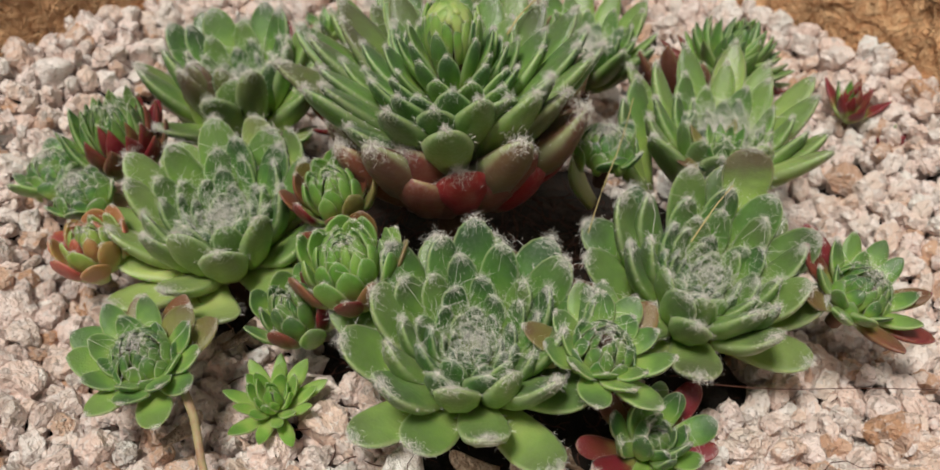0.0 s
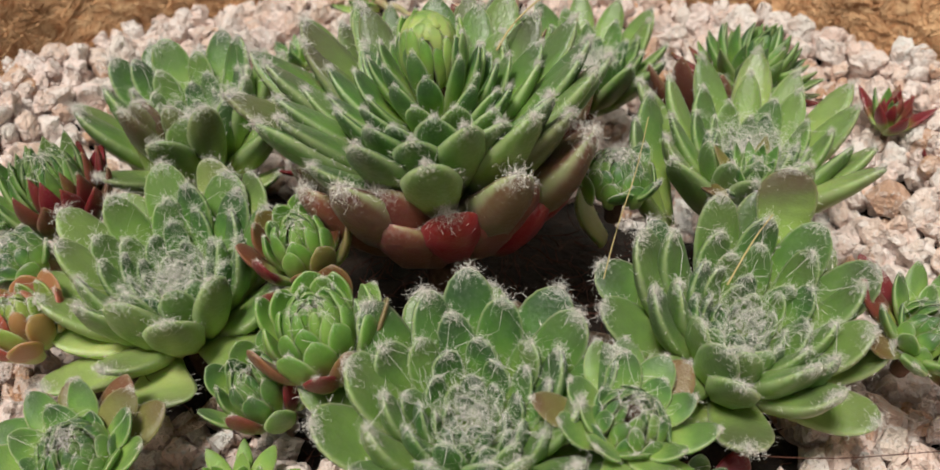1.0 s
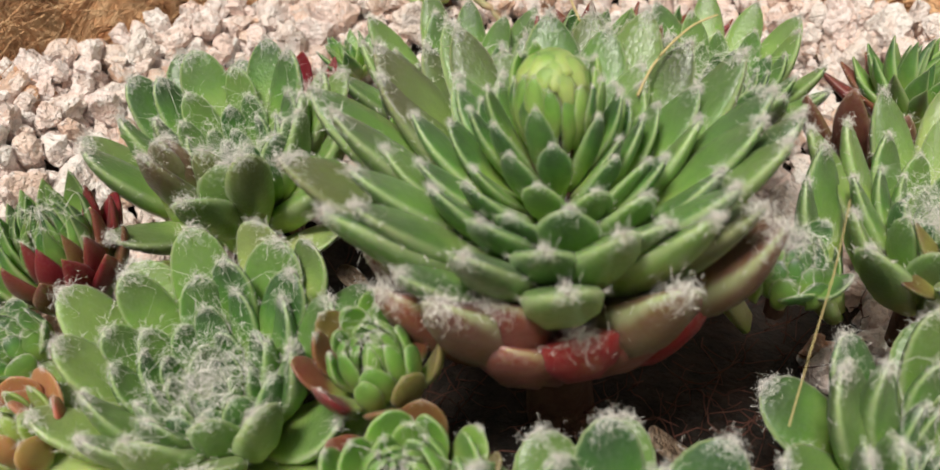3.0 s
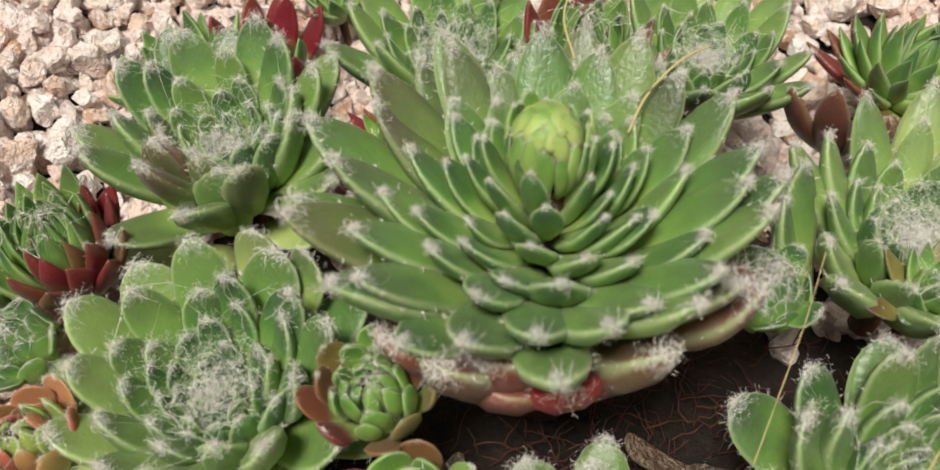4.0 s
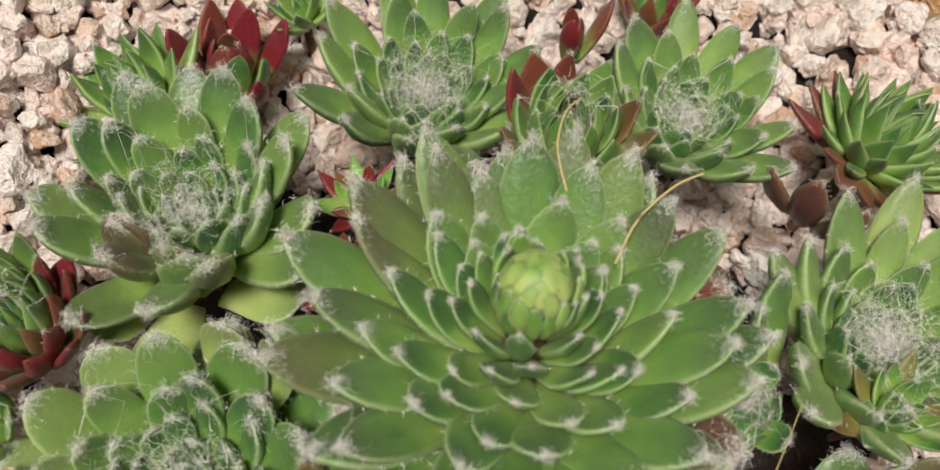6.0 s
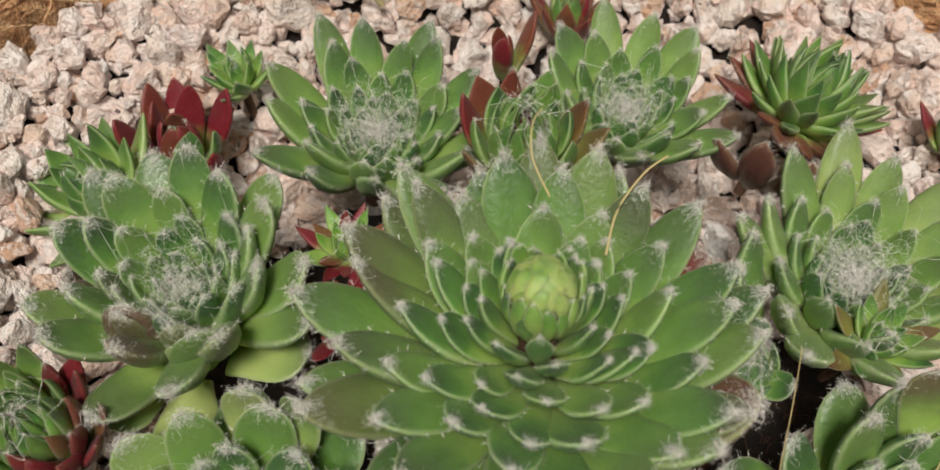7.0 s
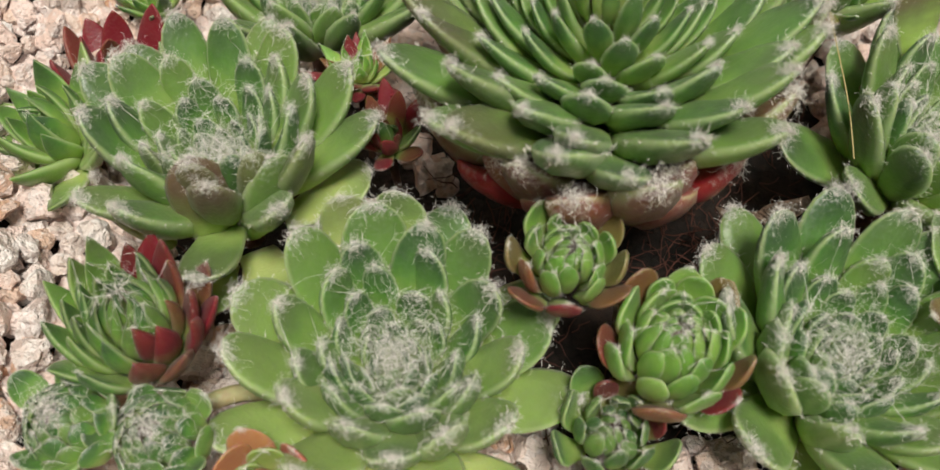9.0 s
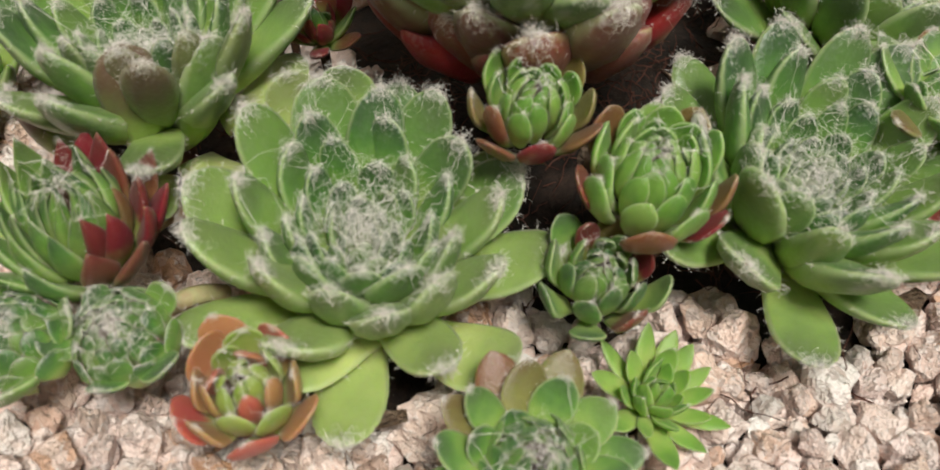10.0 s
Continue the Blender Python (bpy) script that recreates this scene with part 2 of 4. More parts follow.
def tuft_shape(rng, margin, tip, hairs, cilia, long, spread=0.055):
    """White wool at the leaf's tip and short hairs along its margins."""
    lines = []
    (c, a) = tip
    ahead = Vector((0, math.cos(a), math.sin(a)))
    for _ in range(hairs):
        s = 1 - abs(rng.gauss(0, spread))
        foot, _w = margin(s, rng.uniform(-0.9, 0.9))
        way = ahead * rng.uniform(-0.5, 0.8) + Vector((rng.gauss(0, 0.8), rng.gauss(0, 0.5), rng.gauss(0.35, 0.7)))
        lines.append((wander(rng, foot, way, long * rng.uniform(0.5, 1.2), 7, 1.3), 0.0010, 0.0007))
    for _ in range(cilia):
        s, side = rng.uniform(0.25, 1.0), rng.choice((-1, 1))
        foot, way = margin(s, side)
        way = way * 0.7 + Vector((side * 0.8, 0, rng.uniform(0.0, 0.7)))
        lines.append((wander(rng, foot, way, rng.uniform(0.02, 0.055), 3, 0.35), 0.0010, 0.0005))
    return tubes(lines, 2)


_lr = random.Random(5)
LEAVES = {}
WIDTHS = {"spoon": 0.36, "blade": 0.32, "dart": 0.34, "petal": 0.42}
for _kind, _wide, _thick in (("spoon", 0.36, 0.19), ("blade", 0.32, 0.14), ("dart", 0.34, 0.15), ("petal", 0.42, 0.17)):
    for _level, _curl in enumerate((0.95, 0.6, 0.35, 0.12)):
        for _v in range(3):
            _vs, _fs, _uv, _margin, _tip = leaf_shape(_kind, _curl + _lr.uniform(-0.12, 0.12), _lr, _wide * _lr.uniform(0.92, 1.08), _thick)
            _hv, _hf = tuft_shape(_lr, _margin, _tip, {"spoon": (80, 120, 190, 190), "petal": (70, 100, 150, 150)}.get(_kind, (34, 32, 30, 28))[_level], 46, ((0.15, 0.13, 0.11, 0.11) if _kind == "spoon" else (0.13, 0.11, 0.10, 0.09))[_level], 0.036 if _kind == "spoon" else 0.026)
            LEAVES[_kind, _level, _v] = (
                {m.name: mesh_from("leaf", _vs, _fs, m, True, _uv) for m in (GREEN, LIME, CORAL, OLD)},
                mesh_from("hair_tuft", _hv, _hf, WEB),
                Vector(_tip[0]),
            )


# ---- rosettes ----
def cobweb(thing, rng, tips, radius, strands, loose, reach=0.34):
    """Hairs strung from tip to tip, and a matted web over the heart."""
    lines = []
    for t in tips:
        for o in sorted(tips, key=lambda q: (q - t).length)[1:1 + rng.choice(strands)]:
            mid = (t + o) / 2 + Vector((rng.gauss(0, 1), rng.gauss(0, 1), rng.gauss(-0.3, 1))) * radius * 0.05
            lines.append(([t, (t + mid) / 2 + Vector((0, 0, rng.gauss(0, radius * 0.012))), mid, (mid + o) / 2, o], 0.000017, 0.000017))
    for _ in range(loose):
        a, d = rng.uniform(0, 6.283), radius * reach * (math.sqrt(rng.random()) if rng.random() < 0.55 else 0.45 * rng.random())
        near = min(tips, key=lambda q: (q.x - d * math.cos(a)) ** 2 + (q.y - d * math.sin(a)) ** 2)
        p = Vector((d * math.cos(a), d * math.sin(a), near.z + rng.uniform(-0.03, 0.05) * radius))
        lines.append((wander(rng, p, (rng.gauss(0, 1), rng.gauss(0, 1), rng.gauss(0, 0.25)), radius * rng.uniform(0.12, 0.36), 7, 0.55), 0.000016, 0.000011))
    part("cobweb", mesh_from("cobweb", *tubes(lines, 2), WEB), thing, label="white cobweb hairs over the heart")


def rosette(name, label, center, radius, lean=(0, 0), leaves=48, kind="spoon", material=GREEN, red=0.0, pale=0.0, brown=0.0,
            web=1.0, low=14, high=84, slim=1.05, seed=1, turn=0.0, tufts=1.0, felt=1.0, stretch=0.6, red_from=0.6, open_most=3):
    """One rosette: an Empty at its foot, its leaves with their wool, the web over its heart and a short stem."""
    rng = random.Random(seed)
    axis = Vector((lean[0], lean[1], 1)).normalized()
    hub = Vector(center) - axis * radius * stretch
    turned = axis.to_track_quat("Z", "Y").to_matrix().to_4x4()
    thing = tagged(new(name), label, "succulent", "rosettes in the bowl")
    thing.matrix_basis = Matrix.Translation(hub) @ turned
    start = 0.74 * stretch
    tips = []
    for i in range(leaves):
        u = i / (leaves - 1)
        az = turn + i * 2.399963 + rng.uniform(-0.13, 0.13)
        el = high + (low - high) * u ** 0.9 + rng.uniform(-7, 7)
        length = radius * (start + (1.04 / math.cos(radians(low)) - start) * u ** 0.7) * rng.uniform(0.86, 1.1)
        foot = Vector((math.cos(az), math.sin(az), 0)) * radius * (0.05 + 0.10 * u) + Vector((0, 0, radius * (0.26 * (1 - u) - 0.14)))
        level = min(open_most, int(u * 3.4 + rng.uniform(0, 0.6)))
        variant = rng.randrange(3)
        meshes, wool, tip = LEAVES[kind, level, variant]
        m = Matrix.Translation(foot) @ Matrix.Rotation(az - math.pi / 2, 4, "Z") @ Matrix.Rotation(radians(el), 4, "X") @ Matrix.Rotation(rng.uniform(-0.28, 0.28), 4, "Y")
        w = length * slim * (1.12 - 0.12 * u) * rng.uniform(0.92, 1.08)
        m = m @ Matrix.Diagonal((w, length, length * 0.95, 1))
        r = red * rng.uniform(0.85, 1.2) if u > red_from and rng.random() < 0.85 else 0.0
        tint = (min(1, r), min(1, pale * u ** 3 * rng.uniform(0.5, 1.3)), min(1, brown * u * max(0, rng.uniform(-0.6, 1.2))), felt)
        leaf = part("leaf", meshes[material.name], thing, m, color=tint)
        if rng.random() < tufts:
            part("hair_tuft", wool, leaf)
        tips.append((m @ tip, u))
    if web > 0:
        cobweb(thing, rng, [t for t, u in tips if u < 0.6], radius, (1, 2, 3), int(120 * web))
    vs, fs = tubes([([(0, 0, -radius * 0.5 - 0.012), (0, 0, -radius * 0.25), (0, 0, radius * 0.05)], radius * 0.08, radius * 0.14)], 8)
    part("stem", mesh_from("stem", vs, fs, STEM), thing)
    return thing, turned, hub


ROSE = "succulent_rosette"
PLAIN = "green cobweb houseleek rosette with white woolly leaf tips"
# tip heights over the heart, from the heart to the outermost leaves, in radii
OPEN = [(0, 0), (0.3, 0.06), (0.55, 0.24), (0.72, 0.40), (0.84, 0.34), (0.92, 0.02), (1, -0.22)]
DEEP = [(0, 0), (0.3, 0.10), (0.55, 0.32), (0.75, 0.52), (0.90, 0.44), (1, 0.10)]
BALL = [(0, 0), (0.2, 0.0), (0.42, -0.09), (0.6, -0.22), (0.72, -0.02), (0.85, -0.10), (1, -0.30)]
FUNNEL = [(0, 0), (0.3, 0.08), (0.6, 0.24), (0.82, 0.40), (1, 0.40)]
REACH = [(0, 0.05), (0.25, 0.19), (0.5, 0.36), (0.72, 0.60), (0.86, 0.84), (1, 1.06)]
TIGHT = [(0, 0), (0.4, 0.0), (0.7, -0.05), (0.88, -0.14), (1, -0.30)]
TIGHT_REACH = [(0, 0.01), (0.3, 0.15), (0.6, 0.42), (0.85, 0.74), (1, 0.94)]
BALL_REACH = [(0, 0.05), (0.2, 0.14), (0.42, 0.26), (0.6, 0.38), (0.72, 0.66), (1, 1.06)]
BROAD = [(0, 0.085), (0.3, 0.15), (0.5, 0.21), (0.72, 0.29), (0.86, 0.34), (1, 0.37)]


def along(curve, u):
    return float(np.interp(u, [p[0] for p in curve], [p[1] for p in curve]))


def set_leaf(thing, rng, shape, material, az, foot, tip, width, tint, wool=True, thick=1.0, label="", name="leaf", roll=0.2):
    """A leaf in the rosette's own space: foot and tip as (distance from the axis, height)."""
    kind, level = shape
    meshes, tuft, end = LEAVES[kind, level, rng.randrange(3)]
    rise = math.atan2(tip[1] - foot[1], tip[0] - foot[0]) - math.atan2(end.z * thick, end.y)
    length = math.hypot(tip[0] - foot[0], tip[1] - foot[1]) / math.hypot(end.y, end.z * thick)
    m = (Matrix.Translation((math.cos(az) * foot[0], math.sin(az) * foot[0], foot[1])) @ Matrix.Rotation(az - math.pi / 2, 4, "Z") @ Matrix.Rotation(rise, 4, "X")
         @ Matrix.Rotation(rng.uniform(-roll, roll), 4, "Y") @ Matrix.Diagonal((width / WIDTHS[kind], length, length * thick, 1)))
    leaf = part(name, meshes[material.name], thing, m, label, tint)
    if wool:
        part("hair_tuft", tuft, leaf)
    return m @ end


def cup_rosette(label, heart, radius, lean, seed, profile=OPEN, leaves=64, kind="spoon", material=GREEN, pale=0.5, pale_way=None, brown=0.0, brown_way=None,
                web=1.0, slim=1.0, felt=1.0, thick=0.9, skew=(0, 0), turn=0.0, red=0.0, red_from=0.8, tufts=1.0, most=1.0, red_way=None, red_heart=0.0):
    """A cobweb houseleek: a low woolly heart of small leaves, a ring of standing leaves and a skirt of broad old ones."""
    rng = random.Random(seed)
    turned = Vector((lean[0], lean[1], 1)).normalized().to_track_quat("Z", "Y").to_matrix().to_4x4()
    thing = tagged(new(ROSE), label, "succulent", "rosettes in the bowl")
    hub = Vector(heart)
    thing.matrix_basis = Matrix.Translation(hub) @ turned
    tips = []
    for i in range(leaves):
        u = most * (i / (leaves - 1)) ** 0.92
        az = turn + i * 2.399963 + rng.uniform(-0.12, 0.12)
        out = turned @ Vector((math.cos(az), math.sin(az), 0))
        big = 1 + (skew[0] * out.x + skew[1] * out.y) * u
        ball, tight = profile is BALL, profile is TIGHT
        tip = (radius * big * along(BALL_REACH if ball else TIGHT_REACH if tight else REACH, u) * rng.uniform(0.94, 1.06), radius * (along(profile, u) * big + rng.uniform(-0.05, 0.05) * u))
        foot = (radius * (0.10 + 0.5 * u if ball and u < 0.62 else 0.02 + 0.11 * u), radius * (-0.42 - 0.20 * u if ball else -0.22 - 0.30 * u))
        if tight:
            foot = (radius * (0.08 + 0.34 * u), radius * (-0.65 - 0.45 * u))
        level = 0 if u < 0.45 else 1 if u < 0.72 or (tight and u < 0.92) else 2 if u < 0.9 else 3
        reddens = u > red_from and (red_way is None or out.x * math.cos(radians(red_way)) + out.y * math.sin(radians(red_way)) > 0.0)
        width = radius * slim * along(BROAD, u) * (1.25 if ball else 1.4 if tight else 1.0) * rng.uniform(0.9, 1.12)
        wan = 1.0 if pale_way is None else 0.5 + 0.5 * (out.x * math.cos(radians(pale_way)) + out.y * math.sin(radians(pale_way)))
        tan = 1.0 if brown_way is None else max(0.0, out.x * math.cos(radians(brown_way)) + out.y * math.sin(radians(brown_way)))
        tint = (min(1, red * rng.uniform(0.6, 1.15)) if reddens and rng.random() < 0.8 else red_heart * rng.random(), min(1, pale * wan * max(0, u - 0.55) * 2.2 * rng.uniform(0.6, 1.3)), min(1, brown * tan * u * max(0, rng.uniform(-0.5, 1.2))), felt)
        tips.append((set_leaf(thing, rng, (kind, level), material, az, foot, tip, width, tint, rng.random() < tufts, thick), u))
    if web:
        cobweb(thing, rng, [t for t, u in tips if u < 0.74], radius, (1, 2, 3), int(420 * web * min(1, radius / 0.02) ** 1.5))
    vs, fs = tubes([([(0, 0, -radius * 1.0), (0, 0, -radius * 0.6), (0, 0, -radius * 0.2)], radius * 0.10, radius * 0.15)], 8)
    part("stem", mesh_from("stem", vs, fs, STEM), thing)
    return thing, turned, hub


# the tall rosette in the middle, with its flower bud
BIG_AT = Vector((-0.0044, 0.1680, 0.0505))
big_turn = Vector((-0.07, -0.05, 1)).normalized().to_track_quat("Z", "Y").to_matrix().to_4x4()
big = tagged(new(ROSE), "large tall green houseleek rosette with a lime flower bud", "succulent", "rosettes in the bowl")
big.matrix_basis = Matrix.Translation(BIG_AT) @ big_turn
BIG_OUT = [(0, 5.4), (0.12, 6.6), (0.35, 10.5), (0.58, 16.5), (0.80, 23.5), (0.92, 24.0), (1, 22.5)]
BIG_TOP = [(0, 0.5), (0.12, -2.5), (0.35, -6.0), (0.58, -5.0), (0.80, -2.5), (0.92, -4.0), (1, -6.5)]
BIG_WIDE = [(0, 2.4), (0.12, 3.0), (0.35, 4.4), (0.58, 5.8), (0.80, 7.0), (1, 7.0)]
_rb = random.Random(3)
for _i in range(84):
    _u = (_i / 83) ** 0.9
    _level = 2 if _u < 0.6 else 3
    _tip = (along(BIG_OUT, _u) * _rb.uniform(0.93, 1.07), along(BIG_TOP, _u) + _rb.uniform(-0.9, 0.9))
    _foot = (1.6 + 2.2 * _u, -10.5 - 15.0 * _u)
    _tan = max(0, _rb.uniform(-2.0, 1.0)) * (_u > 0.6)
    _az = 0.6 + _i * 2.399963 + _rb.uniform(-0.1, 0.1)
    _tip = (_tip[0] * (1 - 0.09 * math.sin(_az)), _tip[1])
    set_leaf(big, _rb, ("petal", _level), GREEN, _az, (_foot[0] / 1000, _foot[1] / 1000), (_tip[0] / 1000, _tip[1] / 1000),
             along(BIG_WIDE, _u) / 1000 * _rb.uniform(0.95, 1.15), (0.0, 0.15 * _u, 0.55 * _tan, 0.9), thick=0.85)
for _i in range(36):   # old leaves under it, brown and wine red
    _u = _i / 35
    _tip = (23.0 - 5.0 * _u + _rb.uniform(-1.5, 1.5), -9.5 - 11.0 * _u + _rb.uniform(-0.8, 0.8))
    _foot = (4.0, -25.0 - 5.0 * _u)
    _red = _rb.choice((0.0, 0.15, 0.3)) if _u < 0.35 else _rb.choice((0.35, 0.6, 0.9, 1.0))
    set_leaf(big, _rb, ("spoon", 2), OLD, 0.3 + _i * 2.399963 + _rb.uniform(-0.15, 0.15), (_foot[0] / 1000, _foot[1] / 1000), (_tip[0] / 1000, _tip[1] / 1000),
             (8.0 - 1.0 * _u) / 1000 * _rb.uniform(0.9, 1.1), (_red, 0.0, 0.0, 0.9 if _u < 0.5 else 0.25), _u < 0.6, 1.5, "reddish-brown old leaf", "old_leaf")
_vs, _fs = tubes([([(0, 0, -0.046), (0, 0, -0.034), (0, 0, -0.022), (0, 0, -0.006)], 0.0042, 0.0022)], 12)
part("stem", mesh_from("stem", _vs, _fs, STEM), big)


def flower_bud(parent, size):
    """A round closed bud of overlapping lime scales among small upright leaflets."""
    bud = part("flower_bud", None, parent, Matrix.Translation((0, 0, -0.0004)))
    rng = random.Random(4)
    bm = bmesh.new()
    bmesh.ops.create_icosphere(bm, subdivisions=3, radius=size * 0.93)
    core = bpy.data.meshes.new("core")
    bm.to_mesh(core)
    bm.free()
    core.materials.append(LIME)
    core.polygons.foreach_set("use_smooth", [True] * len(core.polygons))
    part("core", core, bud, Matrix.Translation((0, 0, -0.25 * size)), color=(0, 0.2, 0, 0))
    for i in range(26):
        u = i / 25
        az, top = i * 2.399963, radians(-16 + 104 * u)
        low = top + radians(66)
        set_leaf(bud, rng, ("petal", 0), LIME, az, (size * math.sin(low), size * (math.cos(low) - 0.2)), (size * math.sin(top), size * (math.cos(top) - 0.2)),
                 size * 0.62, (0, rng.uniform(0.1, 0.4), 0, 0.1), u > 0.4, 0.8, name="bud_scale", roll=0.1)
    for i in range(18):
        az = i * 2.399963 + 0.4
        set_leaf(bud, rng, ("petal", 1), LIME if i % 3 else GREEN, az, (size * 0.7, -size * 1.9), (size * rng.uniform(0.95, 1.3), size * rng.uniform(-0.1, 0.65)),
                 size * 0.62, (0, rng.uniform(0.0, 0.3), 0, 0.3), True, 0.8, name="bud_scale")
    return bud


flower_bud(big, 0.0034)

CUPS = [
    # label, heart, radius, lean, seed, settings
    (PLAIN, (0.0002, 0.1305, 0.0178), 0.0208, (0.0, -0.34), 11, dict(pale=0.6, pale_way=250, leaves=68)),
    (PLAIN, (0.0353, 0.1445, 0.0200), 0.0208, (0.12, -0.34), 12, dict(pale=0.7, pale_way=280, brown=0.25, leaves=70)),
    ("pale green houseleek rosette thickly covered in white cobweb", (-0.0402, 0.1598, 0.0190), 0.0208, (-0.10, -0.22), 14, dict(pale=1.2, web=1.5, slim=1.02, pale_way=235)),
    ("green cobweb rosette with brown-tipped outer leaves", (-0.0422, 0.1925, 0.0275), 0.0186, (-0.10, -0.10), 24, dict(profile=DEEP, brown=0.9, brown_way=240, pale=0.25, web=1.2, slim=1.0, leaves=58)),
    (PLAIN, (-0.0132, 0.2185, 0.0240), 0.0180, (0.0, -0.12), 25, dict(profile=FUNNEL, kind="petal", pale=0.3, web=2.4, slim=0.9, felt=0.5, leaves=62)),
    ("bright green cobweb rosette", (0.0230, 0.2120, 0.0285), 0.0158, (0.0, -0.12), 31, dict(profile=FUNNEL, kind="petal", pale=0.4, web=2.2, slim=0.95, felt=0.5, leaves=54)),
    (PLAIN, (0.0435, 0.1775, 0.0270), 0.0192, (0.05, -0.12), 34, dict(profile=FUNNEL, kind="petal", pale=0.7, web=2.5, slim=0.9, felt=0.5, leaves=60)),
    ("small green rosette with red-tinged outer leaves", (0.0175, 0.1235, 0.0245), 0.0106, (0.1, -0.32), 13, dict(profile=BALL, kind="petal", leaves=46, pale=0.3, web=0.7, red=0.7, red_from=0.93)),
    ("green rosette with reddish tips on the gravel", (-0.0465, 0.1295, 0.0165), 0.0112, (-0.1, -0.35), 18, dict(profile=BALL, kind="petal", leaves=54, pale=0.2, web=0.9, red=0.7, red_from=0.86, red_way=70, tufts=0.5, felt=0.4)),
    ("small round grey-green rosette wrapped in cobweb", (-0.0657, 0.1660, 0.0210), 0.0115, (-0.3, -0.3), 21, dict(profile=BALL, leaves=40, pale=0.2, web=1.5, tufts=0.5, most=0.70)),
    ("small round grey-green rosette wrapped in cobweb", (-0.0730, 0.1735, 0.0215), 0.0118, (-0.35, -0.1), 22, dict(profile=BALL, leaves=40, pale=0.2, web=1.5, tufts=0.5, most=0.70)),
    ("tiny round rosette wrapped in cobweb", (0.0215, 0.1660, 0.0330), 0.0115, (0.0, -0.2), 36, dict(profile=BALL, leaves=40, pale=0.1, web=1.5, tufts=0.6, most=0.70)),
    ("spreading green rosette with red-tipped pointed leaves", (0.0585, 0.1400, 0.0235), 0.0118, (0.3, -0.3), 37, dict(profile=BALL, kind="petal", leaves=46, slim=0.8, pale=0.2, web=0.8, red=1.0, red_from=0.86, tufts=0.3, felt=0.3)),
    ("small bright green rosette ringed with dark red leaves", (-0.0182, 0.1388, 0.0280), 0.0098, (-0.1, -0.25), 15, dict(profile=TIGHT, kind="petal", material=LIME, leaves=46, pale=0.1, web=0.4, red=0.9, red_from=0.84, tufts=0.6, felt=0.4)),
    ("small green rosette with red outer leaves", (-0.0218, 0.1520, 0.0315), 0.0082, (-0.15, -0.3), 16, dict(profile=TIGHT, kind="petal", material=LIME, leaves=34, pale=0.2, web=0.4, red=0.9, red_from=0.74, tufts=0.6, felt=0.4)),
    ("tiny green rosette with dark red leaf tips", (-0.0265, 0.1385, 0.0190), 0.0082, (-0.2, -0.3), 17, dict(profile=TIGHT, kind="petal", leaves=30, pale=0.2, web=0.3, red=0.9, red_from=0.65, red_way=-20, tufts=0.6, felt=0.4)),
    ("small closed coral red rosette on the gravel", (-0.0610, 0.1535, 0.0195), 0.0080, (-0.25, -0.25), 20, dict(profile=TIGHT, kind="petal", material=CORAL, leaves=28, pale=0.3, web=0.3, red=0.85, red_from=0.35, slim=1.25, tufts=0.8, felt=0.5)),
    ("green rosette with wine red outer leaves", (-0.0618, 0.1772, 0.0290), 0.0108, (-0.10, -0.14), 23, dict(profile=TIGHT, kind="dart", leaves=56, slim=0.84, pale=0.0, web=0.3, red=1.0, red_from=0.56, red_way=-25, brown=0.3, tufts=0.5, felt=0.3)),
    ("small green rosette with dark red outer leaves", (0.0036, 0.2005, 0.0425), 0.0112, (-0.05, -0.15), 32, dict(profile=TIGHT, kind="dart", leaves=36, slim=1.0, pale=0.0, web=0.4, red=0.9, red_from=0.72, tufts=0.5, felt=0.3)),
]
MADE = {}
for _label, _c, _r, _lean, _seed, _more in CUPS:
    MADE[_c] = cup_rosette(_label, _c, _r, _lean, _seed, **_more)

